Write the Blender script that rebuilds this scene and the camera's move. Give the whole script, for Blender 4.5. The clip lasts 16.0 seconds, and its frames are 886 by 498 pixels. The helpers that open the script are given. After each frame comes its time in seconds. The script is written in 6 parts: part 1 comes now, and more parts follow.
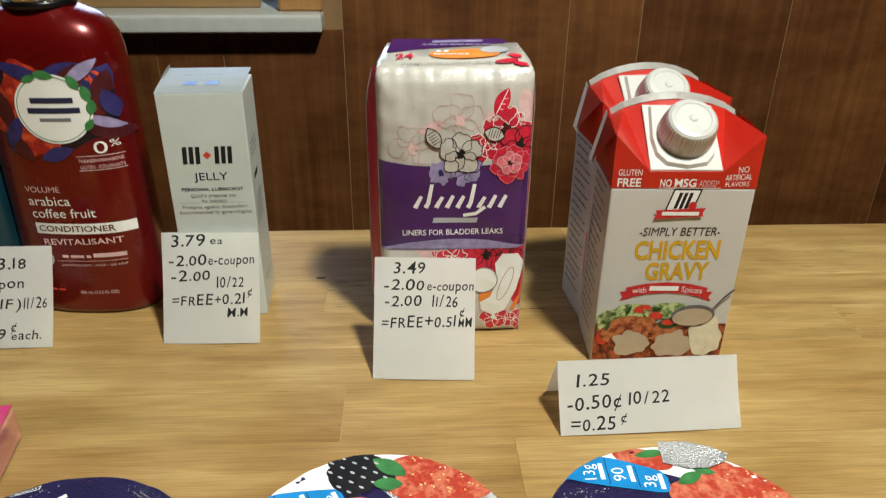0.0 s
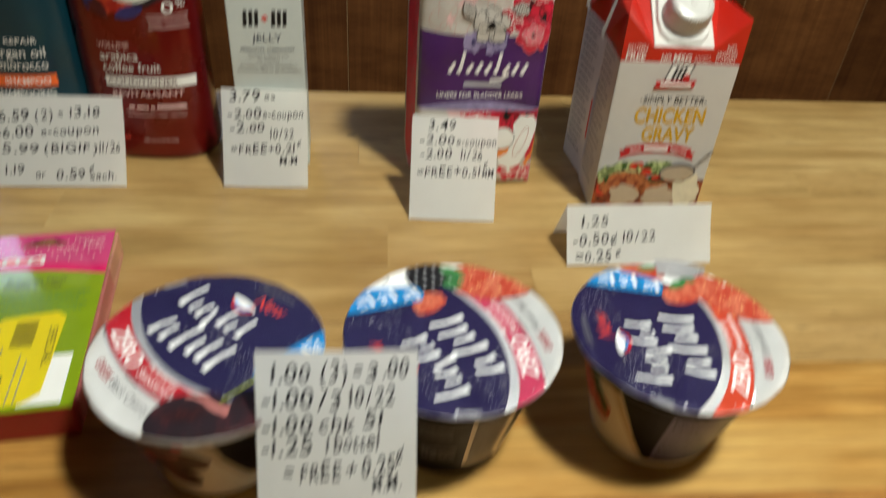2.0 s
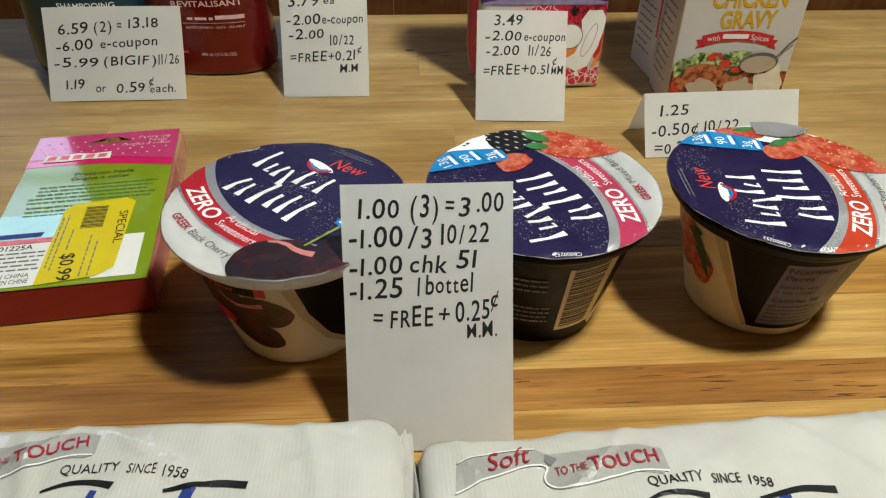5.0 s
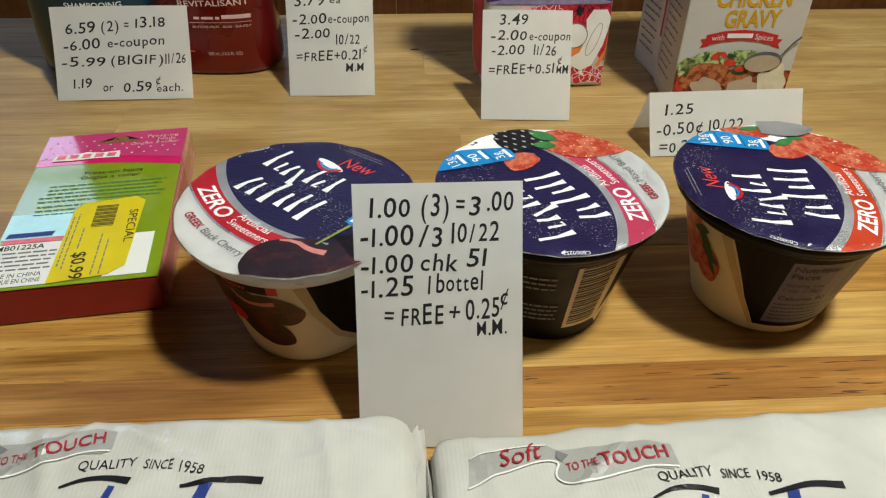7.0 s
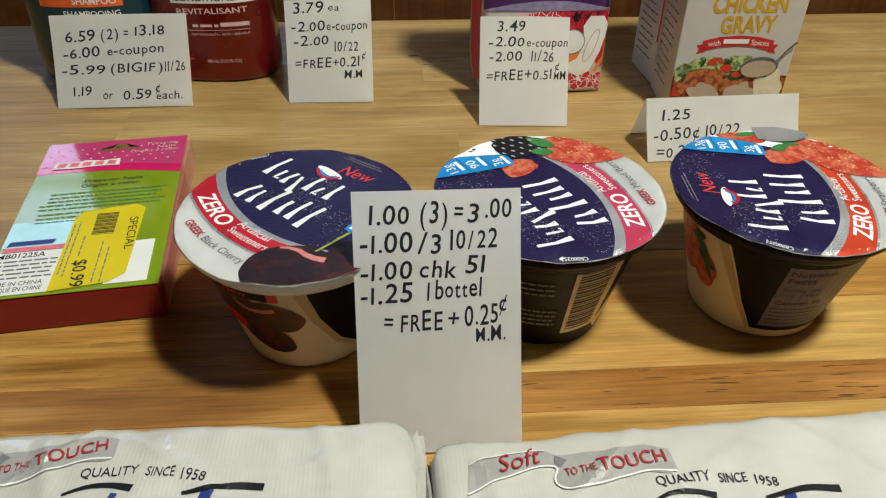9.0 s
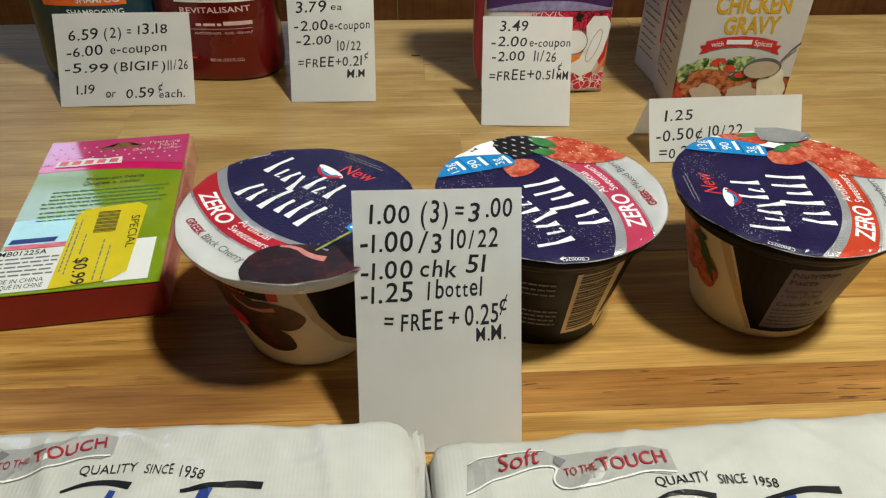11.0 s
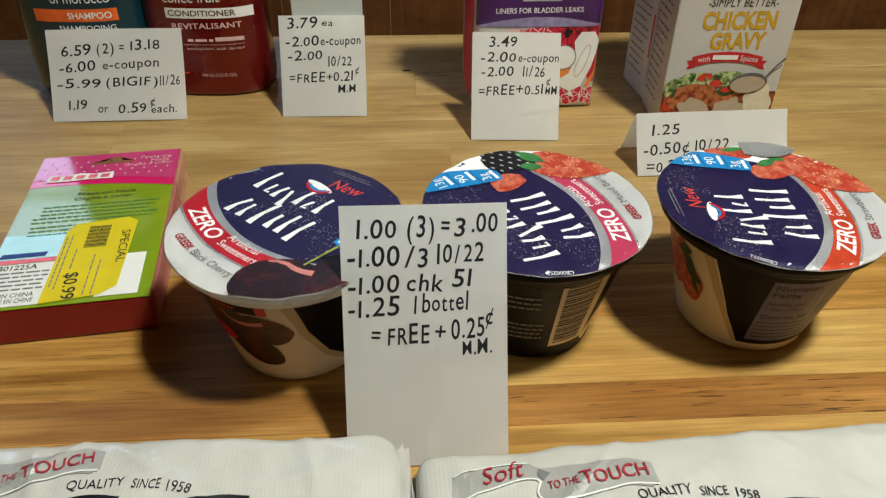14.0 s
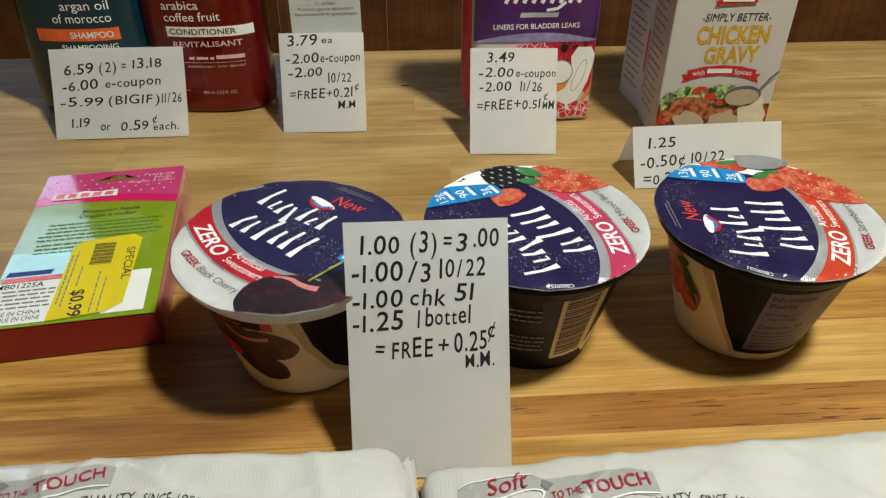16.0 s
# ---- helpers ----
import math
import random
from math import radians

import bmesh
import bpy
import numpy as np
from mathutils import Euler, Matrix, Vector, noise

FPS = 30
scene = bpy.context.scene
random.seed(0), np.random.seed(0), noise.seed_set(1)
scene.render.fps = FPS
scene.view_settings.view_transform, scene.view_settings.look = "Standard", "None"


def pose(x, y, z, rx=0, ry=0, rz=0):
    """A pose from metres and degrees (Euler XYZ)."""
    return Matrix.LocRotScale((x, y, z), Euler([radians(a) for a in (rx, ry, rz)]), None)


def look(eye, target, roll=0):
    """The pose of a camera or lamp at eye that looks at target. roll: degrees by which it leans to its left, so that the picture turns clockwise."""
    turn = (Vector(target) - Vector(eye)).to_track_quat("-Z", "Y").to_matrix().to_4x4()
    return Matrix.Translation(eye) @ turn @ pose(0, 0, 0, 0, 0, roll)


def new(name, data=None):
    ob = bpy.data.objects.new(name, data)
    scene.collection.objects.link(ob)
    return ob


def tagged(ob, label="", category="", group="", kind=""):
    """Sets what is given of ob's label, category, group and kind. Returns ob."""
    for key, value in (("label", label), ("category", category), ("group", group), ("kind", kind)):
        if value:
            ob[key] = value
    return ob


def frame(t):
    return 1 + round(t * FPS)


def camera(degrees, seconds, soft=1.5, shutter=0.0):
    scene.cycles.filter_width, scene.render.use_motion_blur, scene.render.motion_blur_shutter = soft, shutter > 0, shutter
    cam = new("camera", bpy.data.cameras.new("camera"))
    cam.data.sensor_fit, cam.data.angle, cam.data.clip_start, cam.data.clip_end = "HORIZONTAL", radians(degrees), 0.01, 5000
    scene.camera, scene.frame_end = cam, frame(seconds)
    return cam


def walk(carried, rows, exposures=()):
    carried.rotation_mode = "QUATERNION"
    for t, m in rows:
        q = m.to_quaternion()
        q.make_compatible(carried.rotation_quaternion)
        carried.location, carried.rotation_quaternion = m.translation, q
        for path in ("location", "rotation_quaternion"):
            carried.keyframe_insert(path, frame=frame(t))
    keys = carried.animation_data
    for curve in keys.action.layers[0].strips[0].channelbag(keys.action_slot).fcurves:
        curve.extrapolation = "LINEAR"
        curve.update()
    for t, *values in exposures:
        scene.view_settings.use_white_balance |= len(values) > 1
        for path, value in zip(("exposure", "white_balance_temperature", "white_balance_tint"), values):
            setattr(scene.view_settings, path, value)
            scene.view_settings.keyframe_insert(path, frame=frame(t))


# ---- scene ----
cam = camera(61.6, 16.0, soft=1.2, shutter=1.0)
PATH = [
    (0, (0.019, 0.07, 0.252), (0.136, 1.841, -0.67), 0.6),
    (0.5, (0.019, 0.062, 0.256), (0.136, 1.845, -0.642), 0.4),
    (1, (0.011, 0.054, 0.268), (0.115, 1.84, -0.626), 0.0),
    (1.2, (0.001, 0.044, 0.296), (0.157, 1.796, -0.655), 2.3),
    (1.5, (-0.008, 0.017, 0.295), (0.133, 1.705, -0.769), 2.1),
    (1.8, (-0.016, 0.014, 0.294), (0.169, 1.592, -0.921), 3.4),
    (2, (-0.028, 0.003, 0.278), (0.19, 1.585, -0.926), 4.2),
    (2.5, (-0.04, -0.022, 0.259), (0.213, 1.546, -0.956), 4.7),
    (3, (-0.048, -0.023, 0.244), (0.188, 1.574, -0.937), 3.6),
    (3.5, (-0.047, -0.018, 0.226), (0.139, 1.588, -0.95), 2.2),
    (4, (-0.052, -0.014, 0.222), (0.109, 1.579, -0.976), 1.8),
    (4.5, (-0.047, -0.015, 0.22), (0.069, 1.571, -0.993), 0.6),
    (7, (-0.051, -0.018, 0.222), (0.065, 1.561, -0.999), 0.6),
    (7.5, (-0.052, -0.017, 0.222), (0.072, 1.563, -0.999), 0.9),
    (8, (-0.052, -0.018, 0.223), (0.073, 1.559, -1.0), 0.8),
    (8.5, (-0.051, -0.018, 0.224), (0.069, 1.565, -0.992), 0.5),
    (9, (-0.051, -0.019, 0.224), (0.068, 1.567, -0.989), 0.4),
    (11.5, (-0.05, -0.019, 0.223), (0.06, 1.568, -0.989), 0.5),
    (12, (-0.051, -0.017, 0.222), (0.068, 1.569, -0.99), 0.8),
    (12.5, (-0.052, -0.016, 0.221), (0.074, 1.57, -0.991), 1.2),
    (13, (-0.049, -0.019, 0.224), (0.07, 1.57, -0.984), 0.6),
    (13.5, (-0.048, -0.021, 0.225), (0.077, 1.577, -0.972), 0.7),
    (14, (-0.047, -0.021, 0.226), (0.077, 1.584, -0.96), 0.6),
    (14.5, (-0.048, -0.023, 0.228), (0.078, 1.59, -0.949), 0.4),
    (15, (-0.05, -0.023, 0.228), (0.086, 1.594, -0.941), 0.7),
    (15.5, (-0.049, -0.024, 0.228), (0.083, 1.595, -0.94), 0.4),
    (16, (-0.049, -0.024, 0.23), (0.083, 1.598, -0.932), 0.2),
]
walk(cam, [(t, look(eye, target, roll)) for t, eye, target, roll in PATH], exposures=[(0, 0.21), (1.0, 0.21), (2.5, 0.0), (3.5, -0.05), (16, -0.05)])

# ---- light ----
world = bpy.data.worlds.new("world")
scene.world = world
world.use_nodes = True
wn = world.node_tree
sky = wn.nodes.new("ShaderNodeTexSky")
sky.sky_type = "NISHITA"
sky.sun_disc = False
sky.sun_elevation = radians(25)
sky.sun_rotation = radians(160)
wn.links.new(sky.outputs["Color"], wn.nodes["Background"].inputs["Color"])
wn.nodes["Background"].inputs["Strength"].default_value = 0.03

LAMP = (0.29, 0.04, 1.02)
bulb_light = bpy.data.lights.new("bulb_light", "POINT")
bulb_light.energy = 51
bulb_light.color = (0.97, 1.0, 0.90)
bulb_light.shadow_soft_size = 0.05
new("bulb_light", bulb_light).matrix_world = pose(*LAMP)

# daylight in the two halves of the window
for wx, ww, wz, wh, power in ((-0.705, 0.30, 0.51, 0.26, 0.95), (-0.25, 0.22, 0.40, 0.24, 0.85)):
    daylight = bpy.data.lights.new("window_daylight", "AREA")
    daylight.shape = "RECTANGLE"
    daylight.size, daylight.size_y = ww, wh
    daylight.energy = power
    daylight.color = (0.52, 0.68, 1.0)
    new("window_daylight", daylight).matrix_world = look((wx, 1.06, wz), (wx, 0.0, wz - 0.05))


# ---- materials ----
def lin(rgb):
    """Linear colour from eight-bit screen colour."""
    return tuple(((c / 255 + 0.055) / 1.055) ** 2.4 if c > 10 else c / 255 / 12.92 for c in rgb)


def nodes_of(name):
    m = bpy.data.materials.new(name)
    m.use_nodes = True
    return m, m.node_tree.nodes, m.node_tree.links, m.node_tree.nodes["Principled BSDF"]


def coords(nodes, links, scale=(1, 1, 1), shuffle=False):
    tc = nodes.new("ShaderNodeTexCoord")
    mp = nodes.new("ShaderNodeMapping")
    mp.inputs["Scale"].default_value = scale
    links.new(tc.outputs["Object"], mp.inputs["Vector"])
    if shuffle:
        oi = nodes.new("ShaderNodeObjectInfo")
        mul = nodes.new("ShaderNodeMath")
        mul.operation = "MULTIPLY"
        mul.inputs[1].default_value = 37.0
        links.new(oi.outputs["Random"], mul.inputs[0])
        links.new(mul.outputs[0], mp.inputs["Location"])
    return mp.outputs["Vector"]


def noise_at(nodes, links, vec, scale, detail=4, rough=0.55):
    n = nodes.new("ShaderNodeTexNoise")
    n.inputs["Scale"].default_value = scale
    n.inputs["Detail"].default_value = detail
    n.inputs["Roughness"].default_value = rough
    links.new(vec, n.inputs["Vector"])
    return n.outputs["Fac"]


def ramp(nodes, links, fac, stops):
    r = nodes.new("ShaderNodeValToRGB")
    e = r.color_ramp.elements
    while len(e) < len(stops):
        e.new(0.5)
    for el, (p, c) in zip(e, stops):
        el.position, el.color = p, (*c, 1)
    links.new(fac, r.inputs["Fac"])
    return r.outputs["Color"]


def bump_into(nodes, links, bsdf, height, strength, distance):
    b = nodes.new("ShaderNodeBump")
    b.inputs["Strength"].default_value = strength
    b.inputs["Distance"].default_value = distance
    links.new(height, b.inputs["Height"])
    links.new(b.outputs["Normal"], bsdf.inputs["Normal"])


def mix(nodes, links, kind, fac, a, b):
    m = nodes.new("ShaderNodeMix")
    m.data_type, m.blend_type = "RGBA", kind
    for sock, val in ((m.inputs["Factor"], fac), (m.inputs["A"], a), (m.inputs["B"], b)):
        if isinstance(val, (int, float)):
            sock.default_value = val
        elif isinstance(val, tuple):
            sock.default_value = (*val, 1)
        else:
            links.new(val, sock)
    return m.outputs["Result"]


def paint(name, rgb, rough=0.5, metal=0.0, var=0.08, vscale=70, bump=0.0, bscale=900, bdist=0.0003, coat=0.0, stretch=(1, 1, 1), spec=0.5):
    """A plain surface with blotches at two scales and a fine relief."""
    m, nodes, links, bsdf = nodes_of(name)
    c = lin(rgb)
    vec = coords(nodes, links, stretch)
    n1 = noise_at(nodes, links, vec, vscale)
    n2 = noise_at(nodes, links, vec, vscale * 9, 2)
    lo, hi = tuple(x * (1 - var) for x in c), tuple(min(1, x * (1 + var)) for x in c)
    col = ramp(nodes, links, n1, [(0.3, lo), (0.7, hi)])
    col = mix(nodes, links, "OVERLAY", var, col, ramp(nodes, links, n2, [(0.3, (0.35, 0.35, 0.35)), (0.7, (0.65, 0.65, 0.65))]))
    links.new(col, bsdf.inputs["Base Color"])
    rr = ramp(nodes, links, n1, [(0.3, (rough * 0.85,) * 3), (0.7, (min(1, rough * 1.15),) * 3)])
    links.new(rr, bsdf.inputs["Roughness"])
    bsdf.inputs["Metallic"].default_value = metal
    bsdf.inputs["Specular IOR Level"].default_value = spec
    bsdf.inputs["Coat Weight"].default_value = coat
    bsdf.inputs["Coat Roughness"].default_value = min(0.12, rough * 0.5)
    if bump:
        bump_into(nodes, links, bsdf, noise_at(nodes, links, vec, bscale, 3), bump, bdist)
    return m


def foil(name, rgb, rough=0.38, metal=0.15, glitter=0.5):
    """Printed embossed foil: many tiny facets that sparkle."""
    m, nodes, links, bsdf = nodes_of(name)
    vec = coords(nodes, links)
    v = nodes.new("ShaderNodeTexVoronoi")
    v.inputs["Scale"].default_value = 1500
    links.new(vec, v.inputs["Vector"])
    blotch = noise_at(nodes, links, vec, 60)
    c = lin(rgb)
    col = ramp(nodes, links, blotch, [(0.3, tuple(x * 0.88 for x in c)), (0.7, tuple(min(1, x * 1.1) for x in c))])
    links.new(col, bsdf.inputs["Base Color"])
    links.new(ramp(nodes, links, blotch, [(0.3, (rough * 0.8,) * 3), (0.7, (rough * 1.2,) * 3)]), bsdf.inputs["Roughness"])
    bsdf.inputs["Metallic"].default_value = metal
    bump_into(nodes, links, bsdf, v.outputs["Distance"], glitter, 0.0004)
    return m


def speckled(name, base, spots, scale, cut=0.55, rough=0.5, bump=0.0):
    """Two colours in irregular patches, for printed food and flecks."""
    m, nodes, links, bsdf = nodes_of(name)
    vec = coords(nodes, links)
    n = noise_at(nodes, links, vec, scale, 5, 0.6)
    n2 = noise_at(nodes, links, vec, scale * 3.1, 3)
    col = ramp(nodes, links, n, [(cut - 0.12, lin(base)), (cut + 0.04, lin(spots))])
    col = mix(nodes, links, "OVERLAY", 0.5, col, ramp(nodes, links, n2, [(0.3, (0.3, 0.3, 0.3)), (0.7, (0.7, 0.7, 0.7))]))
    links.new(col, bsdf.inputs["Base Color"])
    bsdf.inputs["Roughness"].default_value = rough
    if bump:
        bump_into(nodes, links, bsdf, n2, bump, 0.0004)
    return m


def stave_wood(name, shades, tones, streak, fleck_from):
    """Oiled wood, grain along x, each piece with a tone of its own, dark flecks in some."""
    m, nodes, links, bsdf = nodes_of(name)
    oi = nodes.new("ShaderNodeObjectInfo")
    g = noise_at(nodes, links, coords(nodes, links, (4.5, 48, 48), True), 2.0, 6, 0.6)
    fine = noise_at(nodes, links, coords(nodes, links, (9, 260, 260), True), 1.0, 4)
    cloud = noise_at(nodes, links, coords(nodes, links, (10, 20, 20), True), 1.0, 4)
    fleck = noise_at(nodes, links, coords(nodes, links, (52, 1050, 1050), True), 1.0, 2, 0.4)
    col = ramp(nodes, links, g, [(0.25, lin(shades[0])), (0.5, lin(shades[1])), (0.75, lin(shades[2]))])
    tone = ramp(nodes, links, oi.outputs["Random"], [(0.0, lin(tones[0])), (0.3, lin(tones[1])), (0.75, lin(tones[2])), (1.0, lin(tones[3]))])
    col = mix(nodes, links, "MULTIPLY", 0.62, col, tone)
    col = mix(nodes, links, "OVERLAY", streak, col, ramp(nodes, links, fine, [(0.3, (0.38, 0.37, 0.35)), (0.7, (0.61, 0.615, 0.62))]))
    col = mix(nodes, links, "SOFT_LIGHT", 0.65, col, ramp(nodes, links, cloud, [(0.3, (0.25, 0.22, 0.2)), (0.7, (0.75, 0.76, 0.78))]))
    pore = noise_at(nodes, links, coords(nodes, links, (30, 1300, 1300), True), 1.0, 3, 0.6)
    col = mix(nodes, links, "OVERLAY", 0.55, col, ramp(nodes, links, pore, [(0.32, (0.34, 0.33, 0.31)), (0.68, (0.64, 0.645, 0.65))]))
    dark = ramp(nodes, links, fleck, [(0.662, (0, 0, 0)), (0.69, (1, 1, 1))])
    few = ramp(nodes, links, oi.outputs["Random"], [(fleck_from, (0, 0, 0)), (fleck_from + 0.2, (0.85, 0.85, 0.85))])
    dark = mix(nodes, links, "MULTIPLY", 1.0, dark, few)
    col = mix(nodes, links, "MIX", dark, col, lin((62, 36, 16)))
    links.new(col, bsdf.inputs["Base Color"])
    links.new(ramp(nodes, links, cloud, [(0.3, (0.36,) * 3), (0.7, (0.52,) * 3)]), bsdf.inputs["Roughness"])
    bsdf.inputs["Specular IOR Level"].default_value = 0.4
    bump_into(nodes, links, bsdf, fine, 0.12, 0.0003)
    return m


def panel_wood():
    """Brown printed wood panelling with upright grain."""
    m, nodes, links, bsdf = nodes_of("brown_panelling")
    oi = nodes.new("ShaderNodeObjectInfo")
    g = noise_at(nodes, links, coords(nodes, links, (55, 55, 1.6), True), 1.6, 6, 0.65)
    fine = noise_at(nodes, links, coords(nodes, links, (500, 500, 9), True), 1.0, 3)
    cloud = noise_at(nodes, links, coords(nodes, links, (5, 5, 3), True), 1.0, 3)
    figure = noise_at(nodes, links, coords(nodes, links, (7, 7, 16), True), 1.4, 5, 0.7)
    col = ramp(nodes, links, g, [(0.2, lin((90, 52, 25))), (0.5, lin((112, 69, 35))), (0.8, lin((134, 88, 48)))])
    col = mix(nodes, links, "SOFT_LIGHT", 0.55, col, ramp(nodes, links, figure, [(0.35, (0.22, 0.2, 0.18)), (0.65, (0.74, 0.74, 0.74))]))
    tone = ramp(nodes, links, oi.outputs["Random"], [(0.0, (0.72, 0.7, 0.68)), (1.0, (1.0, 1.0, 1.0))])
    col = mix(nodes, links, "MULTIPLY", 1.0, col, tone)
    col = mix(nodes, links, "OVERLAY", 0.25, col, ramp(nodes, links, fine, [(0.3, (0.40,) * 3), (0.7, (0.60,) * 3)]))
    col = mix(nodes, links, "SOFT_LIGHT", 0.5, col, ramp(nodes, links, cloud, [(0.3, (0.3,) * 3), (0.7, (0.7,) * 3)]))
    links.new(col, bsdf.inputs["Base Color"])
    bsdf.inputs["Roughness"].default_value = 0.5
    bsdf.inputs["Specular IOR Level"].default_value = 0.3
    bump_into(nodes, links, bsdf, fine, 0.15, 0.0005)
    return m


def napkin_wrap():
    """Embossed white napkins under thin clear film."""
    m, nodes, links, bsdf = nodes_of("napkins_under_film")
    w = nodes.new("ShaderNodeTexWave")
    w.wave_type, w.bands_direction = "BANDS", "X"
    w.inputs["Scale"].default_value = 240
    w.inputs["Distortion"].default_value = 1.2
    w.inputs["Detail"].default_value = 1
    vec = coords(nodes, links)
    links.new(vec, w.inputs["Vector"])
    big = noise_at(nodes, links, vec, 42, 4)
    add = nodes.new("ShaderNodeMath")
    add.operation = "MULTIPLY_ADD"
    links.new(big, add.inputs[0])
    add.inputs[1].default_value = 16.0
    links.new(w.outputs["Fac"], add.inputs[2])
    links.new(ramp(nodes, links, big, [(0.3, lin((194, 191, 183))), (0.7, lin((208, 205, 198)))]), bsdf.inputs["Base Color"])
    bsdf.inputs["Roughness"].default_value = 0.62
    bsdf.inputs["Coat Weight"].default_value = 0.9
    bsdf.inputs["Coat Roughness"].default_value = 0.12
    bump_into(nodes, links, bsdf, add.outputs[0], 0.10, 0.0003)
    return m


def clear(name, rgb, rough=0.05, alpha=0.25):
    m, nodes, links, bsdf = nodes_of(name)
    bsdf.inputs["Base Color"].default_value = (*lin(rgb), 1)
    bsdf.inputs["Roughness"].default_value = rough
    bsdf.inputs["Alpha"].default_value = alpha
    return m


M = {}
M["wood"] = stave_wood("oiled_maple", ((156, 129, 83), (180, 151, 101), (198, 171, 123)), ((204, 168, 118), (234, 218, 184), (244, 234, 210), (212, 180, 134)), 0.14, 0.55)
M["wood_warm"] = stave_wood("oiled_maple_heart", ((136, 97, 47), (178, 140, 78), (206, 172, 108)), ((184, 132, 76), (230, 196, 142), (248, 224, 178), (196, 148, 92)), 1.0, 0.45)
M["wood_brown"] = stave_wood("brown_maple_heart", ((130, 92, 46), (168, 126, 68), (190, 150, 88)), ((214, 172, 120), (222, 182, 130), (236, 200, 150), (216, 176, 124)), 1.0, 0.0)
M["wood_pale"] = stave_wood("pale_maple_sap", ((168, 134, 74), (194, 160, 98), (212, 182, 122)), ((228, 194, 140), (240, 214, 164), (250, 228, 184), (232, 200, 148)), 0.9, 0.6)
M["panel"] = panel_wood()
M["napkin"] = napkin_wrap()
M["film"] = clear("clear_film", (235, 232, 226), 0.15, 0.5)
M["groove"] = paint("groove", (146, 114, 76), 0.7)
M["dark_joint"] = paint("dark_joint", (128, 88, 50), 0.8)
M["plaster"] = paint("tan_plaster", (62, 53, 44), 0.85, bump=0.2, bscale=60, bdist=0.002)
M["floor"] = paint("brown_floor", (72, 52, 38), 0.6, stretch=(1, 6, 1), vscale=8)
M["sill"] = paint("white_gloss_sill", (205, 208, 200), 0.4, var=0.05, bump=0.1, bscale=120)
M["casing"] = paint("light_pine", (176, 130, 76), 0.55, var=0.15, vscale=14, stretch=(6, 6, 1))
M["cardboard"] = paint("cardboard", (168, 132, 86), 0.85, var=0.08, vscale=25, bump=0.15, bscale=300)
M["shade"] = paint("enamel_shade", (60, 60, 58), 0.4)
M["brass"] = paint("brass", (180, 140, 70), 0.35, 1.0)
M["paper"] = paint("white_paper", (247, 246, 242), 0.75, var=0.025, vscale=40, bump=0.1, bscale=900, bdist=0.0001, spec=0.25)
M["ink"] = paint("black_marker", (22, 22, 26), 0.55, var=0.15, vscale=300)
M["black"] = paint("black_print", (20, 19, 22), 0.45, var=0.15)
M["grey"] = paint("grey_print", (120, 118, 120), 0.55)
M["pale_grey"] = paint("pale_grey_print", (178, 178, 182), 0.55)
M["white"] = paint("white_print", (238, 237, 232), 0.5, var=0.03)
M["cream"] = paint("cream_plastic", (226, 213, 184), 0.42, var=0.05, coat=0.2)
M["carton_white"] = paint("coated_white_card", (200, 196, 190), 0.38, var=0.03, bump=0.05, bscale=200, coat=0.15)
M["carton_red"] = paint("coated_red_card", (188, 34, 20), 0.34, var=0.07, bump=0.08, bscale=220, coat=0.25)
M["ribbon_red"] = paint("red_ribbon_print", (198, 34, 40), 0.45)
M["gold"] = paint("mustard_print", (206, 158, 28), 0.45, var=0.1, vscale=120)
M["tan"] = paint("tan_print", (196, 172, 132), 0.45, var=0.06)
M["cap_white"] = paint("white_plastic", (202, 200, 195), 0.32, var=0.03, coat=0.2)
M["rim_white"] = paint("glossy_white_rim", (234, 232, 226), 0.3, var=0.03, coat=0.2)
M["bottle_red"] = paint("pearly_red_plastic", (108, 10, 9), 0.28, metal=0.4, var=0.1, vscale=25, coat=0.5)
M["bottle_teal"] = paint("pearly_teal_plastic", (6, 50, 62), 0.32, metal=0.1, var=0.12, vscale=25, coat=0.3)
M["gloss_black"] = paint("gloss_black_plastic", (13, 12, 13), 0.3, spec=0.4)
M["chrome"] = paint("chrome_collar", (205, 205, 208), 0.12, 1.0, var=0.04)
M["leaf"] = paint("leaf_green_print", (58, 122, 66), 0.5, var=0.25, vscale=260)
M["cup_black"] = paint("black_sleeve", (15, 11, 11), 0.45, spec=0.15)
M["indigo"] = paint("indigo_print", (46, 42, 98), 0.45, var=0.3, vscale=160)
M["lilac"] = paint("lilac_print", (150, 138, 176), 0.5, var=0.25, vscale=200)
M["coral"] = paint("coral_print", (222, 66, 52), 0.45, var=0.25, vscale=160)
M["ember"] = speckled("red_orange_watercolour_print", (150, 26, 20), (216, 82, 44), 120, 0.56, 0.45)
M["dusk"] = speckled("dark_watercolour_print", (22, 12, 22), (96, 20, 20), 90, 0.60, 0.45)
M["dusk_teal"] = speckled("dark_teal_watercolour_print", (5, 30, 40), (8, 60, 70), 90, 0.60, 0.45)
M["maroon"] = paint("maroon_print", (74, 18, 24), 0.45, var=0.3, vscale=160)
M["orange"] = paint("orange_print", (236, 104, 40), 0.45, var=0.15, vscale=160)
M["box_white"] = paint("satin_white_card", (198, 204, 200), 0.42, var=0.03, coat=0.1)
M["navy_text"] = paint("navy_text", (34, 36, 66), 0.5)
M["blue_text"] = paint("pale_blue_text", (120, 150, 210), 0.5)
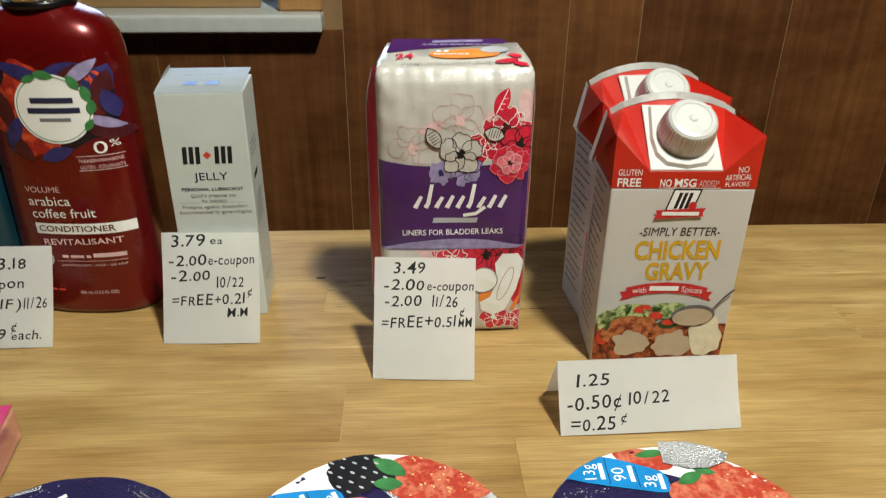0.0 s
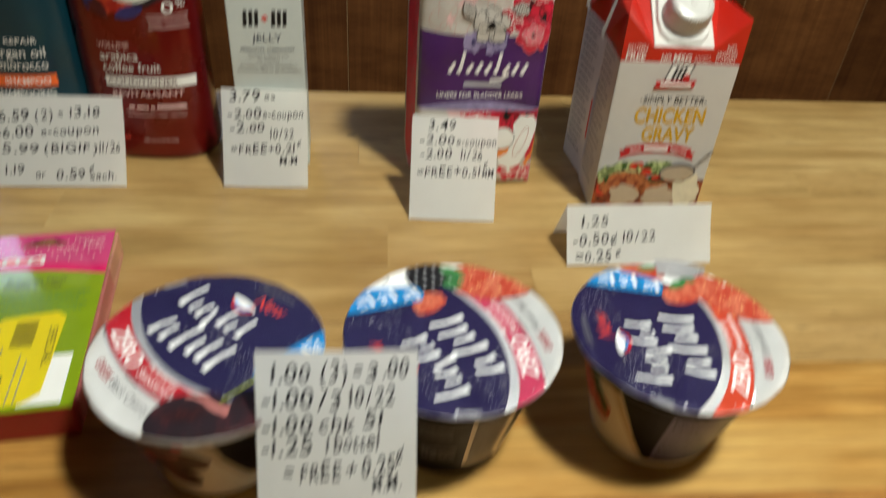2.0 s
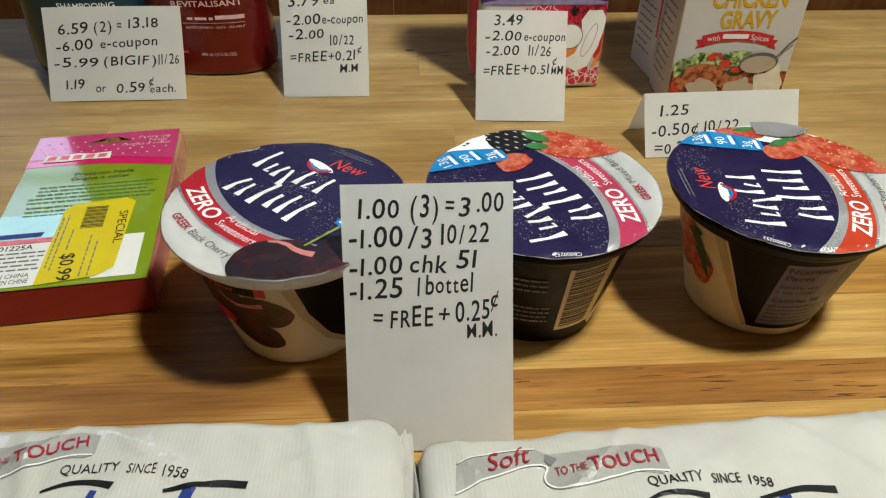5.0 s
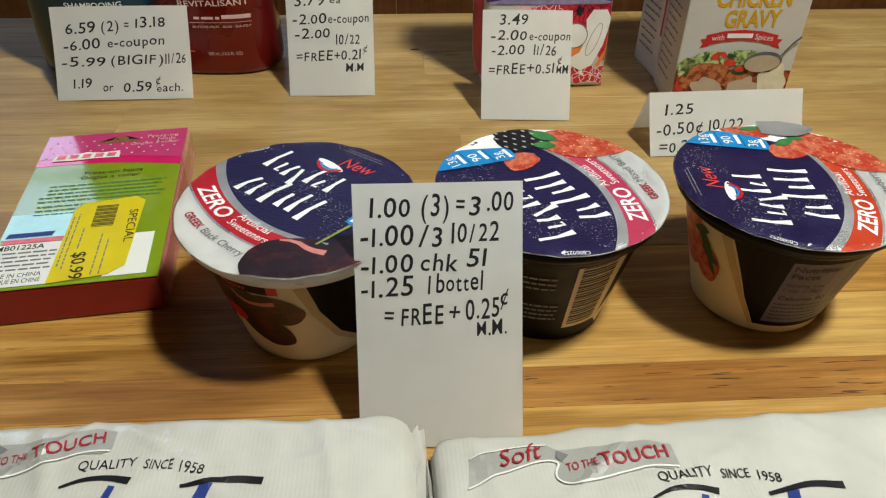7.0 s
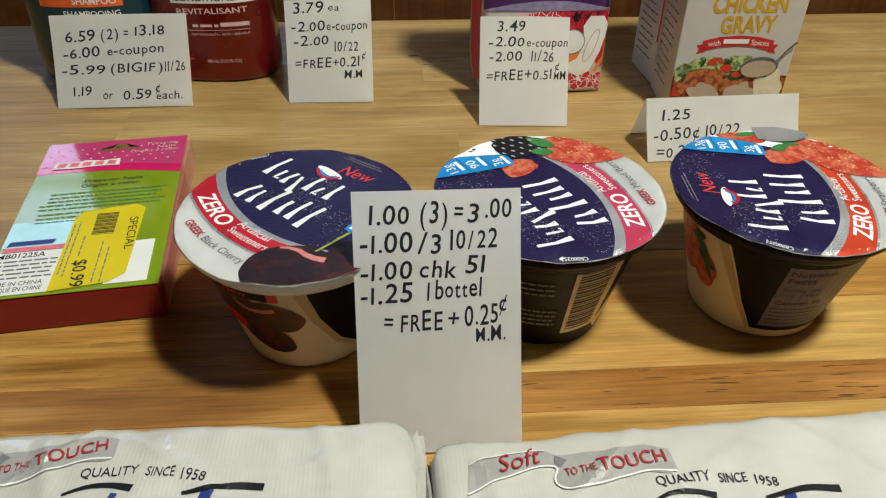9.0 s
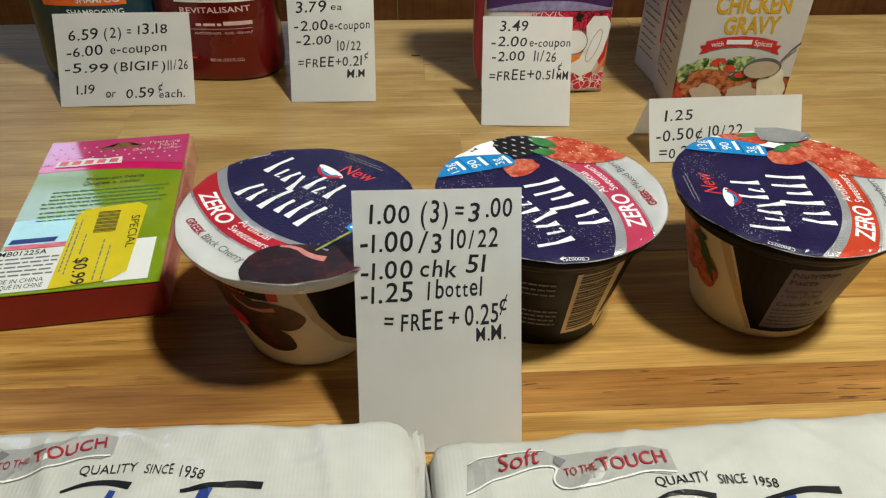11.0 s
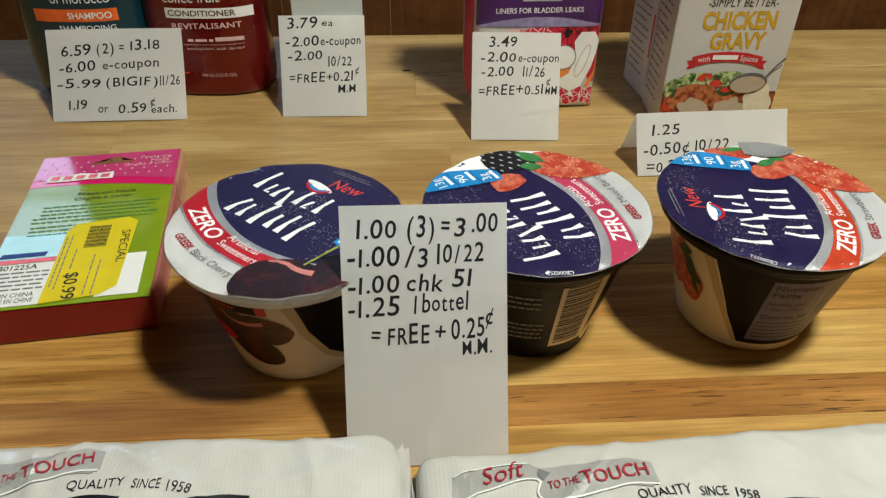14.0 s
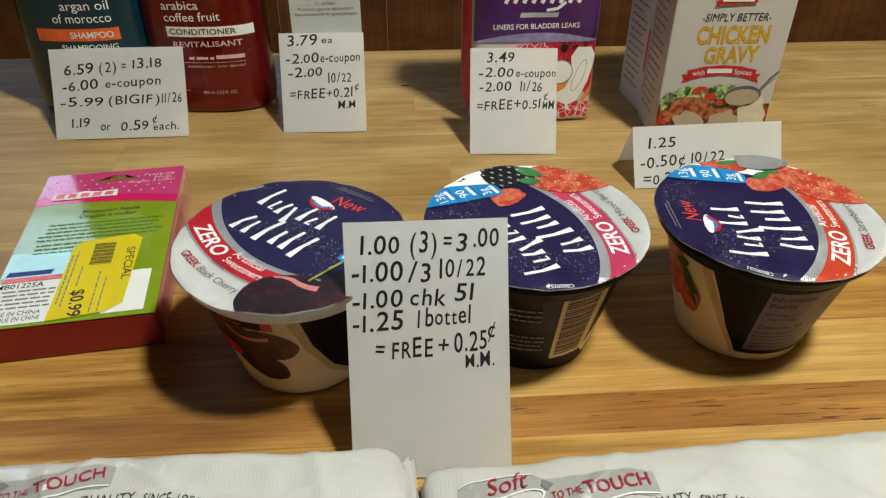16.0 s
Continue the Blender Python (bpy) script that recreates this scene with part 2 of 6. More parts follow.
M["pack_white"] = paint("white_poly_film", (198, 192, 184), 0.3, var=0.04, bump=0.3, bscale=120, bdist=0.0015, coat=0.6)
M["purple"] = paint("purple_poly_film", (72, 32, 94), 0.34, var=0.12, vscale=30, bump=0.2, bscale=140, bdist=0.001, coat=0.3)
M["crimson"] = paint("crimson_print", (206, 34, 60), 0.4, var=0.18, vscale=180)
M["rose"] = paint("rose_print", (230, 110, 126), 0.4, var=0.25, vscale=220)
M["blush"] = paint("blush_print", (222, 184, 182), 0.45, var=0.15, vscale=220)
M["taupe"] = paint("rosy_taupe_line", (198, 160, 150), 0.5)
M["pale_orange"] = paint("apricot_print", (238, 138, 60), 0.42, var=0.12)
M["pink"] = paint("pink_card", (206, 66, 122), 0.14, var=0.08, vscale=120, coat=0.7)
M["hot_pink"] = paint("hot_pink_card", (222, 28, 104), 0.14, coat=0.7)
M["lime"] = paint("lime_card", (132, 156, 26), 0.14, var=0.07, vscale=60, coat=0.7)
M["yellow"] = paint("yellow_sticker", (222, 200, 14), 0.5, var=0.04, spec=0.3)
M["tray_red"] = paint("red_card_tray", (138, 14, 24), 0.4, var=0.08, coat=0.2)
M["pink_clear"] = clear("pink_clear_plastic", (240, 150, 150), 0.1, 0.3)
M["silver_print"] = paint("silver_ribbon_print", (168, 166, 161), 0.45, metal=0.1, var=0.08, vscale=90)
M["red_text"] = paint("dark_red_text", (164, 30, 44), 0.5)
M["deep_blue"] = paint("deep_blue_print", (40, 60, 130), 0.45)
M["lid_white"] = foil("white_foil_print", (252, 251, 250), 0.5, 0.0, 0.04)
M["lid_navy"] = foil("navy_foil_print", (30, 22, 70), 0.42, 0.15, 0.5)
M["lid_silver"] = foil("silver_foil", (212, 213, 216), 0.30, 0.7, 0.8)
M["lid_red"] = foil("red_foil_print", (196, 26, 40), 0.4, 0.15, 0.3)
M["lid_pink"] = foil("pink_foil_print", (206, 66, 100), 0.4, 0.2, 0.3)
M["lid_orange"] = foil("orange_foil_print", (214, 72, 44), 0.4, 0.2, 0.3)
M["lid_blue"] = foil("sky_blue_foil_print", (24, 142, 214), 0.4, 0.15, 0.25)
M["cherry"] = speckled("dark_cherry_print", (30, 10, 16), (76, 24, 28), 90, 0.60, 0.5, 0.15)
M["cherry_side"] = speckled("cherry_print", (44, 12, 11), (104, 42, 28), 90, 0.60, 0.4)
M["leaf_dark"] = paint("dark_leaf_print", (40, 76, 34), 0.5, var=0.3, vscale=300)
M["cherry_flesh"] = paint("cherry_flesh_print", (206, 128, 122), 0.45, var=0.15, vscale=300)
M["stem"] = paint("stem_green_print", (142, 150, 56), 0.5)
M["strawberry"] = speckled("strawberry_print", (182, 62, 44), (206, 116, 88), 240, 0.56, 0.4, 0.3)
M["seed"] = paint("seed_print", (240, 196, 130), 0.5)
M["blackberry"] = speckled("blackberry_print", (18, 14, 20), (70, 62, 74), 380, 0.62, 0.35, 0.4)
M["gravy"] = paint("gravy_print", (186, 166, 140), 0.4, var=0.08, vscale=140)
M["chicken"] = speckled("roast_chicken_print", (128, 48, 22), (190, 112, 62), 260, 0.52, 0.45)
M["chicken_dark"] = speckled("browned_chicken_print", (92, 30, 14), (166, 82, 40), 240, 0.55, 0.45)
M["salad"] = speckled("salad_print", (92, 116, 50), (196, 206, 140), 330, 0.52, 0.5)
M["tomato"] = paint("tomato_print", (208, 58, 34), 0.45, var=0.2, vscale=300)
M["mash"] = paint("mash_print", (222, 212, 184), 0.5, var=0.1, vscale=200)
M["steel_print"] = paint("spoon_print", (96, 92, 92), 0.4, var=0.3, vscale=160)
M["panel_print"] = paint("lavender_grey_panel", (94, 90, 128), 0.35, var=0.08)
M["teal_card"] = paint("pale_teal_card", (150, 205, 190), 0.14, var=0.08, coat=0.7)


# ---- building helpers ----
def thing(name, m, label, category, group="", kind=""):
    ob = new(name)
    ob.empty_display_size = 0.02
    ob.matrix_world = m
    return tagged(ob, label, category, group, kind)


def part(name, bm, material, parent, label="", smooth=False):
    """One mesh object under a thing or a part."""
    me = bpy.data.meshes.new(name)
    bm.to_mesh(me)
    bm.free()
    me.materials.append(material)
    if smooth:
        me.polygons.foreach_set("use_smooth", [True] * len(me.polygons))
    ob = new(name, me)
    ob.parent = parent
    return tagged(ob, label)


def solid(name, bm, material, label="", category="", kind="", m=None, smooth=False):
    me = bpy.data.meshes.new(name)
    bm.to_mesh(me)
    bm.free()
    me.materials.append(material)
    if smooth:
        me.polygons.foreach_set("use_smooth", [True] * len(me.polygons))
    ob = new(name, me)
    if m is not None:
        ob.matrix_world = m
    return tagged(ob, label, category, "", kind)


def box(bm, lo, hi, bevel=0.0, seg=1):
    r = bmesh.ops.create_cube(bm, size=1)
    vs = r["verts"]
    for v in vs:
        v.co = Vector([lo[i] + (v.co[i] + 0.5) * (hi[i] - lo[i]) for i in range(3)])
    if bevel:
        es = {e for v in vs for e in v.link_edges}
        bmesh.ops.bevel(bm, geom=list(es), offset=bevel, segments=seg, profile=0.6, affect="EDGES")
    return bm


def boxed(lo, hi, bevel=0.0, seg=1):
    return box(bmesh.new(), lo, hi, bevel, seg)


def lathe(profile, n=64, wobble=0.0):
    """A surface turned round z from (radius, z) pairs; the ends are closed."""
    bm = bmesh.new()
    rings = []
    for r, z in profile:
        ring = []
        for i in range(n):
            a = 2 * math.pi * i / n
            k = 1 + wobble * noise.noise((3 * math.cos(a), 3 * math.sin(a), z * 40))
            ring.append(bm.verts.new((r * k * math.cos(a), r * k * math.sin(a), z)))
        rings.append(ring)
    for a, b in zip(rings, rings[1:]):
        for i in range(n):
            bm.faces.new((a[i], a[(i + 1) % n], b[(i + 1) % n], b[i]))
    bm.faces.new(rings[0][::-1])
    bm.faces.new(rings[-1])
    return bm


# flat outlines
def ellipse(cx, cy, rx, ry=None, rot=0, n=40, a0=0, a1=360):
    ry = rx if ry is None else ry
    out = []
    full = abs(a1 - a0) >= 360
    for i in range(n):
        a = radians(a0 + (a1 - a0) * i / (n if full else n - 1))
        x, y = rx * math.cos(a), ry * math.sin(a)
        c, s = math.cos(radians(rot)), math.sin(radians(rot))
        out.append((cx + x * c - y * s, cy + x * s + y * c))
    return out


def rect(x0, y0, x1, y1, slant=0.0):
    return [(x0, y0), (x1, y0), (x1 + slant, y1), (x0 + slant, y1)]


def stroke(pts, w, w1=None):
    """A line of some width along points."""
    w1 = w if w1 is None else w1
    left, right = [], []
    for i, p in enumerate(pts):
        a, b = pts[max(0, i - 1)], pts[min(len(pts) - 1, i + 1)]
        d = Vector((b[0] - a[0], b[1] - a[1])).normalized()
        h = (w + (w1 - w) * i / (len(pts) - 1)) / 2
        left.append((p[0] - d.y * h, p[1] + d.x * h))
        right.append((p[0] + d.y * h, p[1] - d.x * h))
    return left + right[::-1]


def arc(cx, cy, r, a0, a1, n=24):
    return [(cx + r * math.cos(radians(a0 + (a1 - a0) * i / (n - 1))), cy + r * math.sin(radians(a0 + (a1 - a0) * i / (n - 1)))) for i in range(n)]


def band(cx, cy, r0, r1, a0, a1, n=40):
    return arc(cx, cy, r0, a0, a1, n) + arc(cx, cy, r1, a1, a0, n)


def ring_outline(pts, w):
    """A closed line as a strip of quads."""
    out = []
    n = len(pts)
    for i in range(n):
        out.append(stroke([pts[i], pts[(i + 1) % n]], w))
    return out


def blob(cx, cy, rx, ry, rot=0, rag=0.15, n=30, seed=0):
    out = []
    for i, (x, y) in enumerate(ellipse(0, 0, rx, ry, 0, n)):
        a = 2 * math.pi * i / n
        k = 1 + rag * noise.noise((1.7 * math.cos(a) + seed * 3.1, 1.7 * math.sin(a), seed))
        c, s = math.cos(radians(rot)), math.sin(radians(rot))
        out.append((cx + k * (x * c - y * s), cy + k * (x * s + y * c)))
    return out


def rounded(pts, times=2, closed=True):
    """Corners cut off again and again."""
    for _ in range(times):
        out = [] if closed else [pts[0]]
        for a, b in zip(pts, pts[1:] + (pts[:1] if closed else [])):
            out += [(0.75 * a[0] + 0.25 * b[0], 0.75 * a[1] + 0.25 * b[1]), (0.25 * a[0] + 0.75 * b[0], 0.25 * a[1] + 0.75 * b[1])]
        pts = out if closed else out + [pts[-1]]
    return pts


def petals(cx, cy, r, count=5, rot=0, fat=0.62):
    return [ellipse(cx + r * 0.5 * math.cos(radians(rot + i * 360 / count)), cy + r * 0.5 * math.sin(radians(rot + i * 360 / count)), r * 0.55, r * fat * 0.62, rot + i * 360 / count, 18) for i in range(count)]


def leafshape(cx, cy, l, w, rot):
    top = [(-l / 2 + l * i / 8, w / 2 * math.sin(math.pi * i / 8) ** 0.8) for i in range(9)]
    pts = top + [(x, -y) for x, y in top[-2:0:-1]]
    c, s = math.cos(radians(rot)), math.sin(radians(rot))
    return [(cx + x * c - y * s, cy + x * s + y * c) for x, y in pts]


def clip(poly, region):
    """poly cut to a convex outline that runs anticlockwise."""
    out = poly
    for i in range(len(region)):
        a, b = region[i], region[(i + 1) % len(region)]
        side = lambda p: (b[0] - a[0]) * (p[1] - a[1]) - (b[1] - a[1]) * (p[0] - a[0])
        src, out = out, []
        for j in range(len(src)):
            p, q = src[j - 1], src[j]
            sp, sq = side(p), side(q)
            if (sp >= 0) != (sq >= 0):
                k = sp / (sp - sq)
                out.append((p[0] + k * (q[0] - p[0]), p[1] + k * (q[1] - p[1])))
            if sq >= 0:
                out.append(q)
        if not out:
            return []
    return out


GLYPHS = {}


def glyphs(s, shear=0.0, bold=0.0):
    """Outline mesh of a piece of writing at size 1: points, faces."""
    key = (s, shear, bold)
    if key not in GLYPHS:
        cu = bpy.data.curves.new("writing", "FONT")
        cu.body, cu.size, cu.shear, cu.offset, cu.resolution_u = s, 1.0, shear, bold, 3
        ob = bpy.data.objects.new("writing", cu)
        me = ob.to_mesh()
        GLYPHS[key] = ([(v.co.x, v.co.y) for v in me.vertices], [tuple(p.vertices) for p in me.polygons])
        ob.to_mesh_clear()
        bpy.data.objects.remove(ob)
        bpy.data.curves.remove(cu)
    return GLYPHS[key]


def line_of(s, size, width=None, align="C", shear=0.0, bold=0.0, jitter=0.0, rng=None):
    """A line of writing round the origin; with jitter, letter by letter, as by a hand."""
    if not jitter:
        pts, faces = glyphs(s, shear, bold)
        pts = [(x * size, y * size) for x, y in pts]
    else:
        pts, faces, at = [], [], 0.0
        for ch in s:
            if ch == " ":
                at += 0.34 * size
                continue
            gp, gf = glyphs(ch, shear, bold)
            x0, x1 = min(p[0] for p in gp), max(p[0] for p in gp)
            a, k, dy = rng.uniform(-jitter, jitter) * 0.35, 1 + rng.uniform(-jitter, jitter), rng.uniform(-jitter, jitter) * 0.22 * size
            base = len(pts)
            for x, y in gp:
                x, y = (x - x0) * size * k, y * size * k
                pts.append((at + x * math.cos(a) - y * math.sin(a), x * math.sin(a) + y * math.cos(a) + dy))
            faces += [tuple(base + i for i in f) for f in gf]
            at += ((x1 - x0) * k + 0.1) * size
    x0, x1 = min(p[0] for p in pts), max(p[0] for p in pts)
    k = width / (x1 - x0) if width else 1.0
    off = {"L": x0, "C": (x0 + x1) / 2, "R": x1}[align]
    return [((x - off) * k, y) for x, y in pts], faces


SPLIT = {"floral_print", "flower_print", "fruit_print", "leaf_print", "food_print", "wreath", "spoon_print", "liner_print", "swoosh", "white_panel", "ribbon", "brush_stroke", "drupelet", "dot", "emblem"}


class Art:
    """Print laid on a surface. surface(u, v) gives the place; each layer lies a little above the last."""

    def __init__(self, parent, surface, step=0.00012, cut=None):
        self.parent, self.surface, self.step, self.cut = parent, surface, step, cut

    def place(self, u, v, layer):
        p = Vector(self.surface(u, v))
        e = 0.0004
        du, dv = Vector(self.surface(u + e, v)) - p, Vector(self.surface(u, v + e)) - p
        n = du.cross(dv)
        return p + (n.normalized() if n.length > 0 else Vector((0, 0, 1))) * self.step * (layer + 1)

    def finish(self, bm, name, mat, layer, label):
        if self.cut:
            us, vs = [v.co.x for v in bm.verts], [v.co.y for v in bm.verts]
            for axis, lo, hi in ((0, min(us), max(us)), (1, min(vs), max(vs))):
                step = self.cut[axis]
                if not step:
                    continue
                k = math.ceil(lo / step)
                while k * step < hi:
                    no = [0, 0, 0]
                    co = [0, 0, 0]
                    no[axis], co[axis] = 1, k * step
                    bmesh.ops.bisect_plane(bm, geom=bm.verts[:] + bm.edges[:] + bm.faces[:], plane_co=co, plane_no=no, dist=1e-7)
                    k += 1
        bmesh.ops.triangulate(bm, faces=[f for f in bm.faces if len(f.verts) > 4])
        for v in bm.verts:
            v.co = self.place(v.co.x, v.co.y, layer)
        return part(name, bm, mat, self.parent, label)

    def poly(self, name, outlines, mat, layer=0, label=""):
        outlines = [o for o in outlines if len(o) > 2]
        if name in SPLIT and len(outlines) > 1:
            return [self.poly(name, [o], mat, layer, label) for o in outlines][-1]
        bm = bmesh.new()
        for o in outlines:
            if len(o) < 3:
                continue
            clean = [o[0]]
            for p in o[1:]:
                if abs(p[0] - clean[-1][0]) + abs(p[1] - clean[-1][1]) > 1e-6:
                    clean.append(p)
            if len(clean) < 3:
                continue
            area = sum(a[0] * b[1] - a[1] * b[0] for a, b in zip(clean, clean[1:] + clean[:1]))
            if area < 0:
                clean = clean[::-1]
            bm.faces.new([bm.verts.new((x, y, 0)) for x, y in clean])
        bmesh.ops.triangulate(bm, faces=bm.faces[:])
        ob = self.finish(bm, name, mat, layer, label)
        return tagged(ob, kind="stuff") if len(outlines) > 5 else ob

    def text(self, s, u, v, size, mat, layer=1, rot=0, bend=None, name="lettering", **kw):
        pts, faces = line_of(s, size, **kw)
        c, sn = math.cos(radians(rot)), math.sin(radians(rot))
        bm = bmesh.new()
        vs = []
        for x, y in pts:
            if bend:
                cx, cy, r, a0 = bend
                a = radians(a0) + x / r
                q = (cx + (r - y) * math.cos(a), cy + (r - y) * math.sin(a))
            else:
                q = (u + x * c - y * sn, v + x * sn + y * c)
            vs.append(bm.verts.new((*q, 0)))
        for f in faces:
            try:
                bm.faces.new([vs[i] for i in f])
            except ValueError:
                pass
        return self.finish(bm, name, mat, layer, "")

    def bars(self, rows, mat, layer=1, name="fine_print", slant=0.0):
        """Unreadable small print: rows of (u0, u1, v, height), broken into words."""
        rng = random.Random(len(rows) * 7 + int(rows[0][2] * 1e5))
        out = []
        for u0, u1, v, h in rows:
            u = u0
            while u < u1 - h:
                w = min(rng.uniform(2.0, 6.5) * h, u1 - u)
                out.append(rect(u, v, u + w, v + h, slant * h))
                u += w + 0.8 * h
        return self.poly(name, out, mat, layer)


def between(grid, p, q):
    """A point of a sheet given by rows of corners, p and q from 0 to 1 along and up."""
    nv, nu = len(grid) - 1, len(grid[0]) - 1
    a, b = min(max(p * nu, 0), nu - 1e-6), min(max(q * nv, 0), nv - 1e-6)
    i, j = int(a), int(b)
    a, b = a - i, b - j
    return (grid[j][i] * (1 - a) + grid[j][i + 1] * a) * (1 - b) + (grid[j + 1][i] * (1 - a) + grid[j + 1][i + 1] * a) * b


# ---- the room ----
WALL_Y = 1.00
FLOOR_Z, CEIL_Z = -0.76, 1.64
solid("floor", boxed((-1.9, -1.7, FLOOR_Z - 0.05), (1.9, 1.1, FLOOR_Z)), M["floor"], "brown boarded floor of the room", "floor", "structure")
solid("ceiling", boxed((-1.9, -1.7, CEIL_Z), (1.9, 1.1, CEIL_Z + 0.05)), M["plaster"], "tan plaster ceiling", "ceiling", "structure")
solid("wall_west", boxed((-1.95, -1.7, FLOOR_Z), (-1.85, 1.1, CEIL_Z)), M["panel"], "plain brown panelled wall", "wall", "structure")
solid("wall_east", boxed((1.85, -1.7, FLOOR_Z), (1.95, 1.1, CEIL_Z)), M["panel"], "plain brown panelled wall", "wall", "structure")
solid("wall_south", boxed((-1.85, -1.75, FLOOR_Z), (1.85, -1.65, CEIL_Z)), M["panel"], "plain brown panelled wall", "wall", "structure")

WIN_X0, WIN_X1, WIN_Z0, WIN_Z1 = -0.86, -0.118, 0.094, 0.86
bm = bmesh.new()
box(bm, (-1.85, WALL_Y + 0.0016, FLOOR_Z), (WIN_X0, WALL_Y + 0.10, CEIL_Z))
box(bm, (WIN_X1, WALL_Y + 0.0016, FLOOR_Z), (1.85, WALL_Y + 0.10, CEIL_Z))
box(bm, (WIN_X0, WALL_Y + 0.0016, FLOOR_Z), (WIN_X1, WALL_Y + 0.10, WIN_Z0 - 0.02))
box(bm, (WIN_X0, WALL_Y + 0.0016, WIN_Z1), (WIN_X1, WALL_Y + 0.10, CEIL_Z))
wall_north = solid("wall_north", bm, M["groove"], "brown wood-panelled wall with pale grooves", "wall", "structure")

window_1 = thing("window_1", pose(0, 0, 0), "window with pine casing above a white painted sill", "window", kind="structure")
part("casing", boxed((WIN_X1, WALL_Y - 0.012, WIN_Z0), (-0.066, WALL_Y - 0.0005, WIN_Z1 + 0.05), 0.003), M["casing"], window_1, "light pine casing board")
part("casing", boxed((WIN_X0 - 0.05, WALL_Y - 0.012, WIN_Z0), (WIN_X0, WALL_Y - 0.0005, WIN_Z1 + 0.05), 0.003), M["casing"], window_1, "light pine casing board")
part("casing", boxed((WIN_X0, WALL_Y - 0.012, WIN_Z1), (WIN_X1, WALL_Y - 0.0005, WIN_Z1 + 0.05), 0.003), M["casing"], window_1, "light pine casing board")
part("window_frame", boxed((WIN_X0, WALL_Y + 0.06, 0.46), (WIN_X1, WALL_Y + 0.085, 0.485), 0.003), M["sill"], window_1, "white middle rail")
pane = part("pane", boxed((WIN_X0, WALL_Y + 0.09, WIN_Z0), (WIN_X1, WALL_Y + 0.094, WIN_Z1)), clear("window_glass", (240, 245, 245), 0.02, 0.12), window_1)
pane.visible_shadow = False
bm = boxed((-0.95, WALL_Y - 0.034, 0.073), (-0.066, WALL_Y + 0.10, 0.094), 0.005, 3)
part("window_sill", bm, M["sill"], window_1, "white gloss painted sill with rounded nose")
board = solid("cardboard_sheet", boxed((-0.80, WALL_Y + 0.015, 0.0945), (-0.143, WALL_Y + 0.022, 0.270), 0.001), M["cardboard"], "brown cardboard sheet standing on the window sill", "cardboard")

# pendant lamp over the table, out of sight
lamp = thing("pendant_lamp", pose(*LAMP), "dark enamel pendant lamp hanging over the table", "lamp")
bm = bmesh.new()
prof = [(0.165, -0.105), (0.155, -0.04), (0.12, 0.03), (0.07, 0.09), (0.035, 0.12), (0.03, 0.13)]
rings = [[bm.verts.new((r * math.cos(2 * math.pi * i / 48), r * math.sin(2 * math.pi * i / 48), z)) for i in range(48)] for r, z in prof]
for a, b in zip(rings, rings[1:]):
    for i in range(48):
        bm.faces.new((a[i], a[(i + 1) % 48], b[(i + 1) % 48], b[i]))
bmesh.ops.solidify(bm, geom=bm.faces[:], thickness=0.002)
part("shade", bm, M["shade"], lamp, smooth=True)
part("cord", boxed((-0.003, -0.003, 0.125), (0.003, 0.003, CEIL_Z - LAMP[2] - 0.02)), M["gloss_black"], lamp)
part("ceiling_rose", lathe([(0.05, CEIL_Z - LAMP[2] - 0.02), (0.05, CEIL_Z - LAMP[2] - 0.001)], 32), M["brass"], lamp)

# ---- the table ----
TABLE = pose(0, 0.35, 0, 0, 0, -0.8)
table = thing("butcher_block_table", TABLE, "honey-coloured butcher block table of glued maple staves", "table")
part("underlay", boxed((-0.85, -0.70, -0.036), (0.90, 0.239, -0.0016)), M["dark_joint"], table, "dark glue lines under the staves")
for x in (-0.80, 0.80):
    for y in (-0.65, 0.19):
        part("leg", boxed((x - 0.03, y - 0.03, FLOOR_Z + 0.0005), (x + 0.03, y + 0.03, -0.036), 0.004), M["casing"], table)
part("apron", boxed((-0.77, 0.175, -0.12), (0.77, 0.195, -0.036), 0.002), M["casing"], table)
part("apron", boxed((-0.77, -0.66, -0.12), (0.77, -0.64, -0.036), 0.002), M["casing"], table)


part("pitch_streak", lathe([(0.0001, -0.00035), (0.0022, -0.0001), (0.0022, 0.00012), (0.0001, 0.0002)], 16), M["black"], table, "small dark streak in the wood").matrix_local = pose(-0.037, 0.1645, 0, 0, 0, 2) @ Matrix.Diagonal((1.6, 0.5, 1, 1))


# ---- things on the table ----
def sheet(w, h, curl, seg=10, thick=0.0003):
    """A card standing in the xz plane, a little bowed, with thickness."""
    bm = bmesh.new()
    grid = [[bm.verts.new(((i / seg - 0.5) * w, curl(i / seg - 0.5, j / seg), j / seg * h)) for i in range(seg + 1)] for j in range(seg + 1)]
    for j in range(seg):
        for i in range(seg):
            bm.faces.new((grid[j][i], grid[j][i + 1], grid[j + 1][i + 1], grid[j + 1][i]))
    bmesh.ops.solidify(bm, geom=bm.faces[:], thickness=-thick)
    return bm


